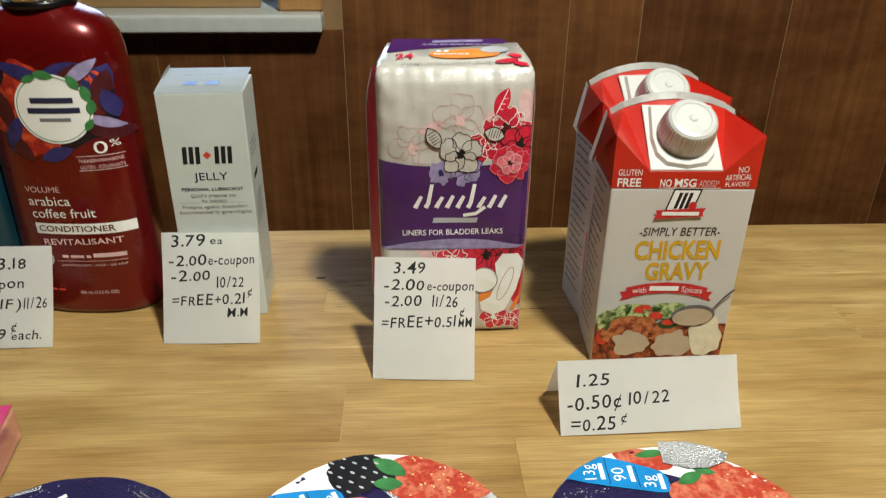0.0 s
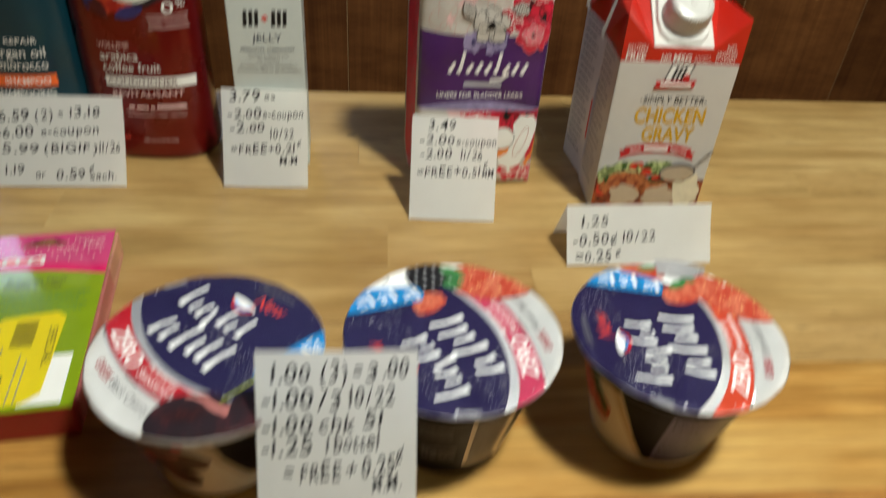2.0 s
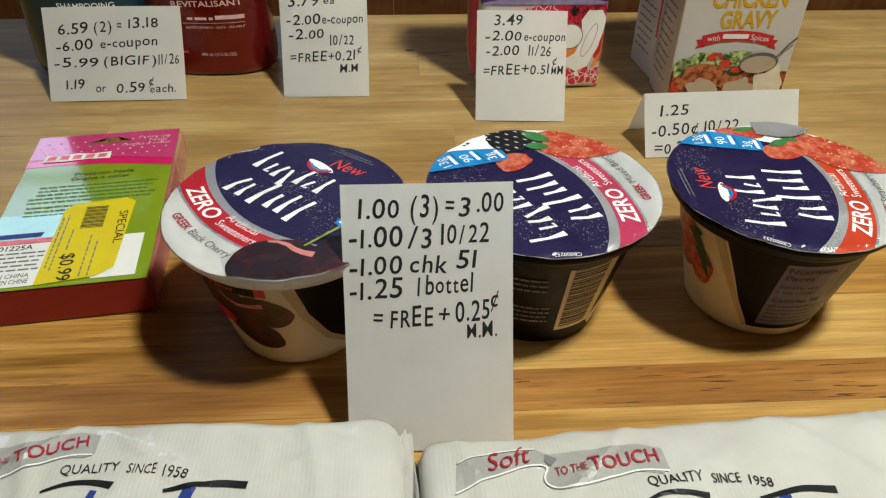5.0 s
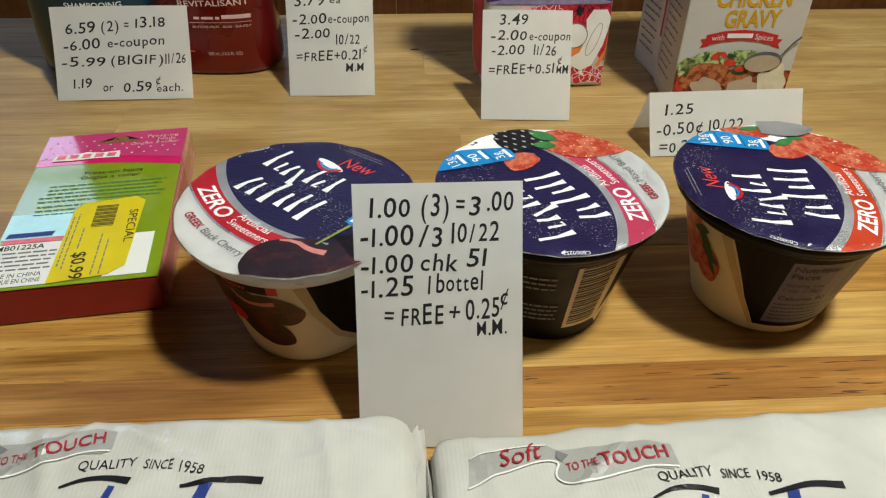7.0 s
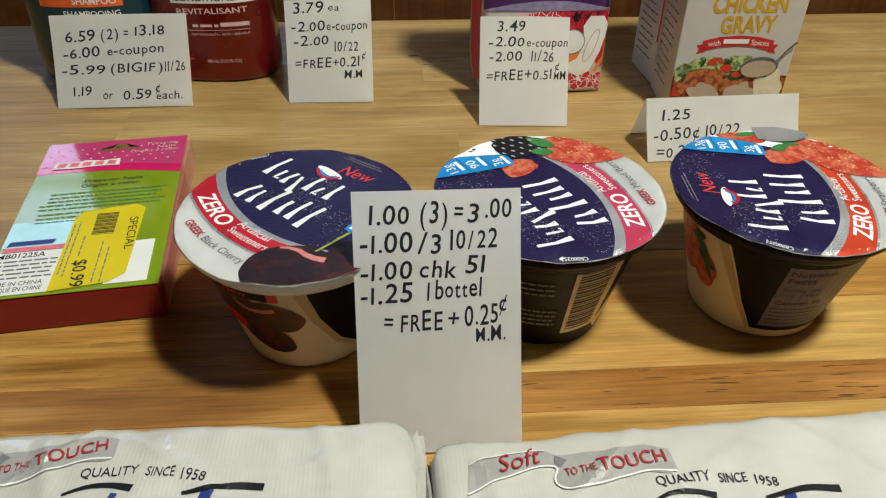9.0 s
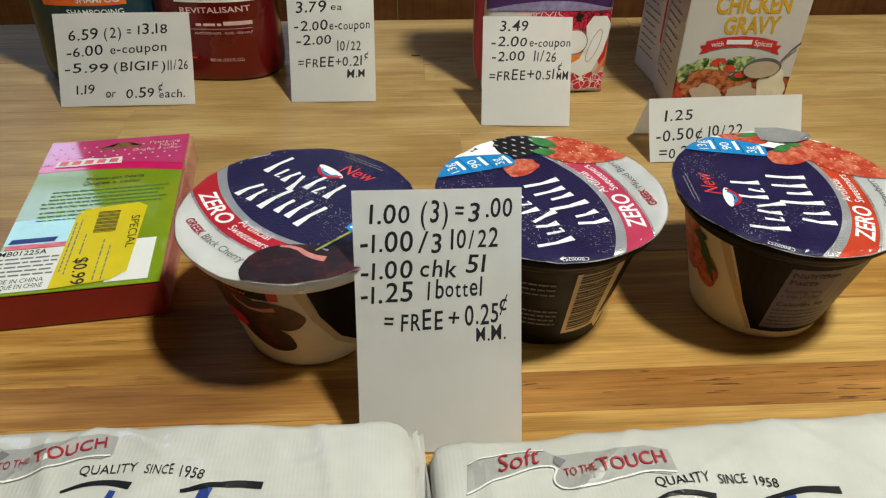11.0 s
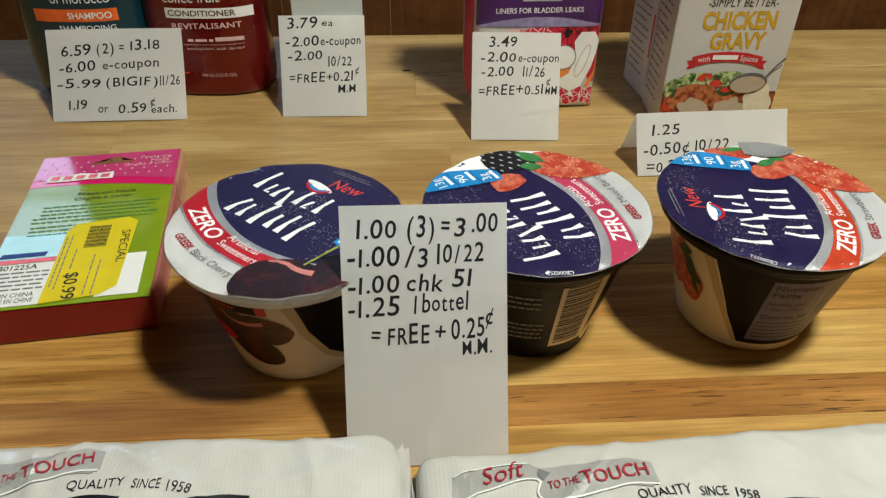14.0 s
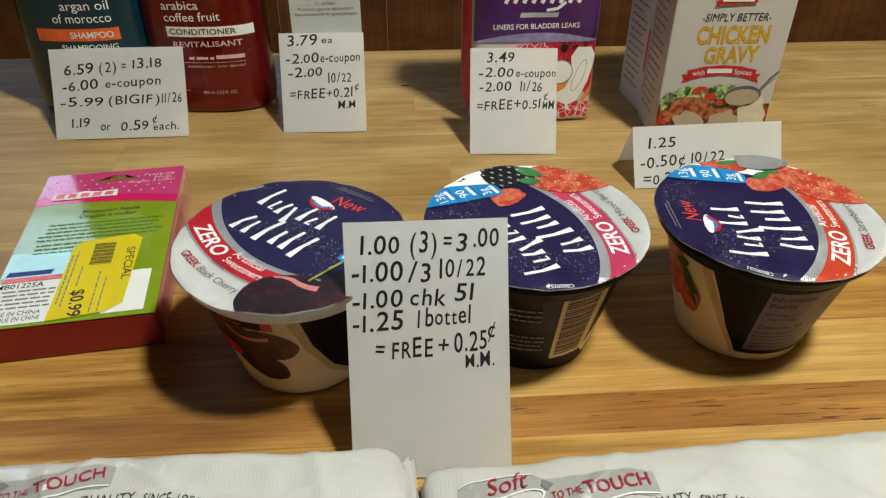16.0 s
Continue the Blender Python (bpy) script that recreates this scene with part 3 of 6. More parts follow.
def note(m, w, h, lines, label, bow=0.0015, back=None, seed=1, pen=0.006):
    """A hand-written price card. lines: text, left, height of its foot, letter size, width, tilt."""
    rng = random.Random(seed)
    card = thing("price_card", m, label, "card", "price cards")
    curl = lambda u, v: bow * (1 - 4 * u * u) * -1 + bow * 0.8 * math.sin(math.pi * v)
    part("paper", sheet(w, h, curl), M["paper"], card, smooth=False)
    if back:
        bm = bmesh.new()
        q = [bm.verts.new(p) for p in ((-w / 2, 0.0004, h), (w / 2, 0.0004, h), (w / 2, back[0], back[1]), (-w / 2, back[0], back[1]))]
        bm.faces.new(q)
        bmesh.ops.solidify(bm, geom=bm.faces[:], thickness=0.0003)
        part("back_fold", bm, M["paper"], card)
    art = Art(card, lambda u, v: (u, curl(u / w, v / h), v), 0.0001)
    for s, left, foot, size, width, tilt in lines:
        art.text(s, left - w / 2, foot, size, M["ink"], 0, tilt, name="handwriting", width=width, align="L", jitter=0.11, rng=rng, bold=pen, shear=0.12)
    return card


def stand(bl, br, lean):
    """Pose of a card with its foot from bl to br on the table, leaning back by some degrees."""
    dx, dy = br[0] - bl[0], br[1] - bl[1]
    return pose((bl[0] + br[0]) / 2, (bl[1] + br[1]) / 2, 0.0004, -lean, 0, math.degrees(math.atan2(dy, dx)))


note(stand((-0.2700, 0.4405), (-0.1830, 0.4400), 28), 0.0868, 0.0588, [
    ("6.59", 0.0090, 0.0420, 0.0090, 0.0195, 2.5),
    ("(2)", 0.0320, 0.0430, 0.0090, 0.0110, 2),
    ("=", 0.0465, 0.0442, 0.0080, 0.0030, 0),
    ("13.18", 0.0535, 0.0450, 0.0090, 0.0190, 3),
    ("-6.00", 0.0066, 0.0314, 0.0086, 0.0238, 3),
    ("e-coupon", 0.0350, 0.0330, 0.0082, 0.0360, 3),
    ("-5.99", 0.0044, 0.0212, 0.0086, 0.0284, 1.5),
    ("(B1G1F)", 0.0362, 0.0220, 0.0084, 0.0330, 1),
    ("11/26", 0.0704, 0.0226, 0.0090, 0.0130, 1),
    ("1.19", 0.0108, 0.0076, 0.0088, 0.0122, 2),
    ("or", 0.0298, 0.0054, 0.0080, 0.0064, 0),
    ("0.59", 0.0430, 0.0048, 0.0088, 0.0180, 2),
    ("\u00a2", 0.0636, 0.0094, 0.0075, 0.0032, 0),
    ("each.", 0.0640, 0.0046, 0.0072, 0.0164, 1)],
    "white paper card with handwritten sums leaning on shampoo bottles", seed=3)
note(stand((-0.1200, 0.4405), (-0.0640, 0.4385), 24), 0.0562, 0.0650, [
    ("3.79", 0.0057, 0.0564, 0.0094, 0.0203, 3),
    ("ea", 0.0285, 0.0584, 0.0064, 0.0070, 0),
    ("-2.00", 0.0040, 0.0454, 0.0084, 0.0222, 2),
    ("e-coupon", 0.0272, 0.0460, 0.0078, 0.0262, 2),
    ("-2.00", 0.0050, 0.0364, 0.0086, 0.0230, 2),
    ("10/22", 0.0316, 0.0326, 0.0088, 0.0154, 2),
    ("=FREE+0.21", 0.0055, 0.0220, 0.0084, 0.0425, 2),
    ("\u00a2", 0.0492, 0.0280, 0.0075, 0.0028, 0),
    ("M.M", 0.0374, 0.0154, 0.0074, 0.0120, 2)],
    "white paper card with handwritten sums leaning on a white box", seed=5)
note(stand((0.0035, 0.4010), (0.0580, 0.3970), 29), 0.0558, 0.0668, [
    ("3.49", 0.0106, 0.0578, 0.0096, 0.0176, 2),
    ("-2.00", 0.0054, 0.0486, 0.0082, 0.0222, 1),
    ("e-coupon", 0.0292, 0.0488, 0.0076, 0.0256, 0),
    ("-2.00", 0.0060, 0.0398, 0.0084, 0.0204, 1),
    ("11/26", 0.0320, 0.0398, 0.0086, 0.0140, 0),
    ("=FREE+0.51", 0.0045, 0.0276, 0.0088, 0.0411, 2),
    ("\u00a2", 0.0472, 0.0346, 0.0072, 0.0028, 0),
    ("MM", 0.0466, 0.0286, 0.0072, 0.0076, 0)],
    "white paper card with handwritten sums leaning on a packet", seed=7)
note(stand((0.0970, 0.3500), (0.1895, 0.3515), 32), 0.0925, 0.0368, [
    ("1.25", 0.0090, 0.0236, 0.0094, 0.0170, 2),
    ("-0.50\u00a2", 0.0042, 0.0118, 0.0098, 0.0278, 3),
    ("10/22", 0.0350, 0.0138, 0.0096, 0.0210, 2),
    ("=0.25", 0.0054, 0.0020, 0.0090, 0.0226, 1),
    ("\u00a2", 0.0306, 0.0054, 0.0074, 0.0034, 0)],
    "folded white paper card with handwritten sums before two cartons", bow=0.001, back=(0.032, 0.018), seed=9)
note(stand((-0.0683, 0.1525), (-0.0078, 0.1515), 28.5), 0.0590, 0.0955, [
    ("1.00", 0.0058, 0.0836, 0.0096, 0.0142, 2),
    ("(3)", 0.0238, 0.0838, 0.0100, 0.0094, 1),
    ("=", 0.0356, 0.0850, 0.0090, 0.0032, 0),
    ("3", 0.0401, 0.0842, 0.0100, 0.0042, 0),
    (".00", 0.0464, 0.0852, 0.0094, 0.0094, 2),
    ("-1.00", 0.0025, 0.0736, 0.0096, 0.0185, 2),
    ("/3", 0.0224, 0.0734, 0.0100, 0.0084, 0),
    ("10/22", 0.0339, 0.0744, 0.0098, 0.0167, 2),
    ("-1.00", 0.0023, 0.0638, 0.0094, 0.0183, 2),
    ("chk", 0.0231, 0.0646, 0.0094, 0.0129, 0),
    ("51", 0.0391, 0.0660, 0.0092, 0.0073, 0),
    ("-1.25", 0.0021, 0.0554, 0.0094, 0.0186, 2),
    ("1", 0.0254, 0.0566, 0.0096, 0.0012, 0),
    ("bottel", 0.0283, 0.0570, 0.0092, 0.0170, 2),
    ("=", 0.0099, 0.0460, 0.0090, 0.0035, 0),
    ("FREE", 0.0158, 0.0452, 0.0096, 0.0153, 2),
    ("+", 0.0328, 0.0464, 0.0100, 0.0039, 0),
    ("0.25", 0.0388, 0.0468, 0.0096, 0.0121, 3),
    ("\u00a2", 0.0510, 0.0516, 0.0086, 0.0030, 0),
    ("M.M.", 0.0426, 0.0406, 0.0074, 0.0107, 3)],
    "tall white paper card with handwritten sums leaning on yogurt lids", bow=0.0012, seed=11, pen=0.009)


# ---- yogurt cups ----
LID_R, LID_Z = 0.0468, 0.0602


def yogurt(x, y, turn, accent, fruit, fruit_text, code, rim_mat, body_mat, label):
    cup = thing("yogurt_cup", pose(x, y, 0.0002), label, "yogurt", "yogurt cups")
    prof = [(0.0235, 0.0012), (0.0262, 0.0), (0.0280, 0.0016), (0.0290, 0.006), (0.0398, 0.0505), (0.0408, 0.0515), (0.0412, 0.0550)]
    body = part("body", lathe(prof, 72), body_mat, cup, smooth=True)
    part("rim", lathe([(0.0402, 0.0512), (0.0420, 0.0514), (0.0428, 0.0528), (0.0432, 0.0545), (0.0448, 0.0552), (0.0454, 0.0566), (0.0454, 0.0586), (0.0446, 0.0594), (0.0425, 0.0594)], 72), rim_mat, cup, "moulded plastic rim", smooth=True)

    def top(u, v):
        r2 = (u * u + v * v) / LID_R ** 2
        z = LID_Z + 0.0005 * noise.noise((u * 45 + x * 90, v * 45, 0.3)) - 0.0006 * max(0, 1 - r2)
        z -= 0.0014 * max(0.0, r2 - 0.90) * 10 * (0.35 + 0.5 * noise.noise((u * 160, v * 160, x * 50)))
        return (u, v, z)

    bm = bmesh.new()
    rings = [0.05 * i for i in range(18)] + [0.875, 0.90, 0.925, 0.95, 0.97, 0.985, 1.0]
    n = 120
    mid = bm.verts.new(top(0, 0))
    last = None
    for k in rings[1:]:
        row = []
        for i in range(n):
            a = 2 * math.pi * i / n
            q = LID_R * k * (1 + (0.007 * noise.noise((6 * math.cos(a) + x * 40, 6 * math.sin(a), 1)) if k > 0.95 else 0))
            row.append(bm.verts.new(top(q * math.cos(a), q * math.sin(a))))
        for i in range(n):
            if last is None:
                bm.faces.new((mid, row[i], row[(i + 1) % n]))
            else:
                bm.faces.new((last[i], row[i], row[(i + 1) % n], last[(i + 1) % n]))
        last = row
    bmesh.ops.solidify(bm, geom=bm.faces[:], thickness=0.0003)
    lid = part("lid", bm, M["lid_white"], cup, "printed foil lid", smooth=True)
    lid.matrix_local = pose(0, 0, 0, 0, 0, turn)
    art = Art(lid, top, 0.00007, (0.003, 0.003))
    mm = 0.001 * LID_R / 0.0485
    edge = ellipse(0, 0, LID_R * 0.992, n=72)
    at = (4 * mm, 61.5 * mm)
    cut_in = lambda o: clip(o, edge)
    art.poly("accent_band", [cut_in(ellipse(*at, 93.0 * mm, n=140))], M["lid_silver"], 0)
    art.poly("accent_band", [cut_in(ellipse(*at, 92.0 * mm, n=140))], accent, 1)
    art.poly("accent_band", [cut_in(ellipse(2.5 * mm, 51 * mm, 71.8 * mm, n=120))], M["lid_silver"], 2)
    art.poly("printed_field", [cut_in(ellipse(4 * mm, 49.6 * mm, 67.6 * mm, n=120))], M["lid_navy"], 3)
    art.poly("white_field", [cut_in([(29 * mm, -16 * mm), (33.8 * mm, -0.8 * mm), (37 * mm, 6 * mm), (41 * mm, 16 * mm), (42.6 * mm, 23 * mm), (52 * mm, 23 * mm), (52 * mm, -44 * mm), (24 * mm, -44 * mm)])], M["lid_white"], 4)
    # the plain strokes of the maker's wordmark
    rows = []
    for u, lo_v, hi_v, lean, fat in ((-31, 12, 27, 2, 2.3), (-25, 12, 19, 1, 2.0), (-20, 11, 20, 2, 2.2), (-14, 7, 19, -1, 2.2), (-8, 12, 26, 2, 2.2), (-3, 12, 18, 1.5, 2.0), (3, 12, 24, 1, 2.2), (-27, -8, 4, 3, 2.3), (-21, -8, 2, 1, 2.0), (-13, -9, 8, 2, 2.6), (-6, -7, 3, 1, 2.3), (0, -7, 7, 1.5, 2.3), (7, -9, 7, 2, 2.5)):
        rows.append(stroke([((u + lean) * mm, hi_v * mm), ((u + 0.3) * mm, (lo_v + hi_v) / 2 * mm), ((u - lean * 0.4) * mm, lo_v * mm), ((u - lean * 0.4 + 2.4) * mm, (lo_v + 0.3) * mm)], fat * 0.78 * mm, fat * 0.6 * mm))
    art.poly("wordmark", rows, M["lid_white"], 4, "white brush strokes")
    art.poly("emblem", [ellipse(-8 * mm, 28.5 * mm, 7.5 * mm, 2.0 * mm, -8)], M["lid_white"], 4)
    art.poly("emblem", [band(-8 * mm, 31 * mm, 6.2 * mm, 7.6 * mm, 205, 335, 14)], M["lid_red"], 5)
    art.poly("emblem", [band(-8 * mm, 31 * mm, 5.0 * mm, 6.1 * mm, 215, 325, 14)], M["lid_blue"], 5)
    art.text("New", 3 * mm, 31 * mm, 10 * mm, M["coral"], 4, 4, width=17 * mm, shear=0.3)
    art.text("ZERO", 0, 0, 9.8 * mm, M["lid_white"], 4, bend=(*at, 90.2 * mm, -110.8), width=26 * mm, shear=0.1, bold=0.02)
    art.text("Artificial", 0, 0, 5.4 * mm, M["lid_white"], 4, bend=(*at, 84.6 * mm, -94.6), width=18 * mm)
    art.text("Sweeteners", 0, 0, 5.4 * mm, M["lid_white"], 4, bend=(*at, 89.6 * mm, -93.4), width=22 * mm)
    art.text("GREEK", 0, 0, 4.8 * mm, M["red_text"], 4, bend=(*at, 100.0 * mm, -106.0), width=12.5 * mm, bold=0.02)
    art.text(fruit_text, 0, 0, 4.8 * mm, M["grey"], 4, bend=(*at, 100.0 * mm, -94.6), width=24 * mm)
    art.text(code, -41.5 * mm, 19 * mm, 2.6 * mm, M["lid_white"], 4, 62, width=10 * mm)
    art.bars([(-12 * mm, 10 * mm, 41.5 * mm, 0.5 * mm), (-10 * mm, 8 * mm, 43 * mm, 0.5 * mm)], M["grey"], 4)
    if fruit == "cherry":
        art.poly("fruit_print", [cut_in(blob(26 * mm, -31 * mm, 19 * mm, 15 * mm, 35, 0.12, 36, 1))], M["cherry"], 6)
        art.poly("fruit_print", [blob(20 * mm, -30 * mm, 8 * mm, 2.2 * mm, 48, 0.3, 24, 5)], M["cherry_side"], 7)
        art.poly("fruit_print", [cut_in(blob(40 * mm, -12 * mm, 11 * mm, 13 * mm, 20, 0.1, 30, 2))], M["cherry"], 5)
        art.poly("fruit_print", [stroke([(13 * mm, -23 * mm), (16 * mm, -21 * mm), (20 * mm, -20 * mm), (24 * mm, -20.6 * mm), (28 * mm, -20.2 * mm), (32 * mm, -18.8 * mm)], 1.2 * mm, 3.2 * mm)], M["cherry_flesh"], 7)
        art.poly("fruit_print", [stroke([(25.5 * mm, -17 * mm), (27 * mm, -8 * mm), (29 * mm, 4 * mm)], 1.0 * mm, 1.4 * mm)], M["stem"], 8)
    else:
        art.poly("fruit_print", [cut_in(blob(22 * mm, -33 * mm, 21 * mm, 12 * mm, 52, 0.1, 36, 3))], M["strawberry"], 5)
        rng = random.Random(8)
        seeds = [cut_in(ellipse(22 * mm + rng.uniform(-13, 13) * mm, -33 * mm + rng.uniform(-14, 14) * mm, 0.55 * mm, 0.3 * mm, rng.uniform(0, 180), 8)) for _ in range(46)]
        art.poly("seeds", seeds, M["seed"], 7)
        if fruit == "mixed":
            drupes = []
            for i in range(5):
                for j in range(4):
                    drupes.append(cut_in(ellipse((30.5 + 4.0 * i) * mm, (-18.5 + 4.8 * j + (i % 2) * 2.2) * mm, 2.7 * mm, 2.5 * mm, 0, 12)))
            art.poly("fruit_print", [cut_in(blob(38.5 * mm, -9.5 * mm, 9.5 * mm, 11 * mm, 0, 0.12, 30, 4))], M["blackberry"], 7)
            art.poly("drupelet", [d for d in drupes if d], M["black"], 8)
            art.poly("drupelet", [cut_in(ellipse((31 + 4.0 * i) * mm, (-17.5 + 4.8 * j + (i % 2) * 2.2) * mm, 1.1 * mm, 0.5 * mm, 30, 8)) for i in range(5) for j in range(4)], M["pale_grey"], 9)
            art.poly("leaf_print", [cut_in(leafshape(35 * mm, -21 * mm, 15 * mm, 7 * mm, 30)), cut_in(leafshape(28 * mm, -17 * mm, 11 * mm, 6 * mm, 60))], M["leaf"], 9)
            art.poly("fruit_print", [blob(22 * mm, 0 * mm, 6.0 * mm, 9 * mm, 12, 0.3, 26, 6)], M["strawberry"], 6)
        else:
            art.poly("fruit_print", [cut_in(blob(41 * mm, 6 * mm, 6 * mm, 11 * mm, -12, 0.2, 30, 9)), cut_in(blob(33 * mm, -20 * mm, 9 * mm, 8 * mm, 0, 0.2, 30, 10))], M["strawberry"], 5)
            art.poly("leaf_print", [cut_in(leafshape(44 * mm, 3 * mm, 12 * mm, 4 * mm, 100))], M["leaf"], 6)
            art.poly("fruit_print", [blob(25 * mm, -8 * mm, 7 * mm, 9.5 * mm, 15, 0.2, 26, 6)], M["strawberry"], 6)
            art.poly("leaf_print", [leafshape(32 * mm, -9 * mm, 12 * mm, 5 * mm, 120), leafshape(36 * mm, -15 * mm, 9 * mm, 4 * mm, 70)], M["leaf"], 8)
    # highlights of the embossed foil, painted as patches of tiny silver specks
    rng = random.Random(int(abs(x) * 1e5) + 3)
    glints = []
    for _ in range(2400):
        a, r = rng.uniform(0, 2 * math.pi), 46 * math.sqrt(rng.random())
        u, v = r * math.cos(a), r * math.sin(a)
        if noise.noise((u * 0.055 + x * 30, v * 0.055, 0.5)) < 0.1 or math.hypot(u - 4, v - 49.6) > 67 or u > 27:
            continue
        q = rng.uniform(0.14, 0.36)
        glints.append(ellipse(u * mm, v * mm, q * mm, q * 0.7 * mm, rng.uniform(0, 180), 5))
    art.poly("foil_specks", glints, M["lid_silver"], 9, "silver specks painted for the foil's sparkle")
    art.poly("badge", [cut_in(rounded([(24.5 * mm, 2.5 * mm), (25.5 * mm, -0.4 * mm), (33.8 * mm, -0.8 * mm), (37 * mm, 6 * mm), (41 * mm, 16 * mm), (43.5 * mm, 25 * mm), (36 * mm, 40 * mm), (31.5 * mm, 37.5 * mm), (28.5 * mm, 26 * mm), (26 * mm, 12 * mm)], 1))], M["lid_blue"], 10)
    for s, w, u, v in (("13g", 7.5, 34.6, 25.5), ("90", 6.5, 33.4, 14.8), ("3g", 5.5, 30.0, 4.6)):
        art.text(s, u * mm, v * mm, 6.4 * mm, M["lid_white"], 11, 3, width=w * mm)
        art.bars([((u - 3.8) * mm, (u + 4.2) * mm, (v - 3.4) * mm, 1.7 * mm)], M["lid_white"], 11)
    art.poly("badge_rule", [rect(28.5 * mm, 20.6 * mm, 41.5 * mm, 20.9 * mm), rect(27 * mm, 10.2 * mm, 37.5 * mm, 10.5 * mm)], M["navy_text"], 11)

    def side(u, v):
        """u: degrees from the side that faces the camera; v: height."""
        v *= 0.945
        r = 0.0290 + (0.0398 - 0.0290) * (v - 0.006) / 0.0445
        a = radians(u * 1000)
        return (r * math.sin(a), -r * math.cos(a), v)

    return cup, lid, Art(body, side, 0.00012, (0.006, 0.01))


deg = 0.001
cup_a, lid_a, s = yogurt(-0.0898, 0.2245, -39, M["lid_red"], "cherry", "Black Cherry", "CB000257", M["rim_white"], M["cream"], "black cherry yogurt cup with red-banded navy foil lid")
s.poly("swoosh", [[(7 * deg, 0.0530), (150 * deg, 0.0530), (150 * deg, 0.0065), (50 * deg, 0.0065), (28 * deg, 0.018), (14 * deg, 0.034)]], M["cup_black"], 0)
s.poly("swoosh", [stroke([(3 * deg, 0.0530), (11 * deg, 0.035), (25 * deg, 0.018), (47 * deg, 0.0062)], 6 * deg, 3 * deg)], M["tan"], 1)
s.poly("panel", [rect(58 * deg, 0.012, 92 * deg, 0.050)], M["panel_print"], 2)
s.poly("fruit_print", [blob(-44 * deg, 0.040, 24 * deg, 0.0115, 0, 0.06, 36, 2), blob(-14 * deg, 0.0370, 19 * deg, 0.0088, -8, 0.06, 36, 3), blob(-24 * deg, 0.0225, 20 * deg, 0.0095, -14, 0.06, 36, 4), blob(-70 * deg, 0.030, 20 * deg, 0.012, 0, 0.06, 36, 5)], M["cherry_side"], 1)
s.poly("fruit_print", [stroke([(-38 * deg, 0.0455), (-35 * deg, 0.0420), (-29 * deg, 0.0400), (-20 * deg, 0.0405), (-12 * deg, 0.0420)], 1.0 * deg, 2.6 * deg)], M["cherry_flesh"], 2)
s.poly("fruit_print", [blob(-48 * deg, 0.0285, 12 * deg, 0.005, 0, 0.1, 20, 6)], M["crimson"], 2)
s.poly("band_print", [rect(-50 * deg, 0.0475, -14 * deg, 0.0530)], M["cup_black"], 2)
s.poly("band_print", [rect(-14 * deg, 0.0475, -8 * deg, 0.0530)], M["crimson"], 2)
s.text("New", -34 * deg, 0.0485, 0.0050, M["coral"], 3, width=16 * deg)

cup_b, lid_b, s = yogurt(0.0105, 0.2305, 116, M["lid_pink"], "mixed", "Mixed Berry", "CB000253", M["cup_black"], M["cup_black"], "mixed berry yogurt cup with pink-banded navy foil lid")
s.poly("barcode_panel", [rect(7 * deg, 0.0100, 40 * deg, 0.0510)], M["cream"], 0)
bars_b = []
v0 = 0.0125
for i in range(24):
    wide = (0.0008, 0.0014, 0.0006, 0.0011)[(i * 7) % 4]
    bars_b.append(rect(10 * deg, v0, 33 * deg, v0 + wide))
    v0 += wide + (0.0006 if i % 3 else 0.0010)
s.poly("barcode", bars_b, M["black"], 1)
s.poly("swoosh", [stroke([(74 * deg, 0.050), (62 * deg, 0.035), (50 * deg, 0.018), (42 * deg, 0.0065)], 7 * deg, 10 * deg)], M["cream"], 0)
s.bars([(-26 * deg, -4 * deg, 0.044 - 0.0032 * i, 0.0011) for i in range(3)] + [(-26 * deg, 0 * deg, 0.026 - 0.003 * i, 0.0011) for i in range(4)], M["grey"], 1)

cup_c, lid_c, s = yogurt(0.1093, 0.2290, 87, M["lid_orange"], "strawberry", "Strawberry", "CB000252", M["cup_black"], M["cream"], "strawberry yogurt cup with orange-banded navy foil lid")
skin_c = s.surface
s.surface = lambda u, v: skin_c(u - 13 * deg, v)
s.poly("swoosh", [[(-38 * deg, 0.0530), (110 * deg, 0.0530), (110 * deg, 0.0065), (-13 * deg, 0.0065), (-24 * deg, 0.022)]], M["cup_black"], 0)
s.poly("swoosh", [stroke([(-43 * deg, 0.0530), (-36 * deg, 0.038), (-26 * deg, 0.021), (-15 * deg, 0.0063)], 6 * deg, 2.5 * deg)], M["tan"], 1)
s.poly("fruit_print", [blob(-74 * deg, 0.040, 17 * deg, 0.017, 0, 0.1, 26, 2), blob(-56 * deg, 0.030, 11 * deg, 0.010, 0, 0.1, 26, 3)], M["strawberry"], 1)
s.poly("leaf_print", [leafshape(-58 * deg, 0.042, 20 * deg, 0.006, -40), leafshape(-54 * deg, 0.036, 18 * deg, 0.005, -20), leafshape(-52 * deg, 0.031, 14 * deg, 0.004, -55), leafshape(-62 * deg, 0.047, 14 * deg, 0.005, 10)], M["leaf_dark"], 2)
s.poly("facts_panel", [[(-8 * deg, 0.0095), (76 * deg, 0.0095), (78 * deg, 0.0500), (-4 * deg, 0.0500)]], M["panel_print"], 1)
s.text("Nutrition", -2 * deg, 0.0450, 0.0042, M["black"], 2, width=28 * deg, align="L", bold=0.015)
s.text("Facts", -2 * deg, 0.0405, 0.0042, M["black"], 2, width=17 * deg, align="L", bold=0.015)
s.text("Serving size", -2.6 * deg, 0.0352, 0.0028, M["black"], 2, width=24 * deg, align="L")
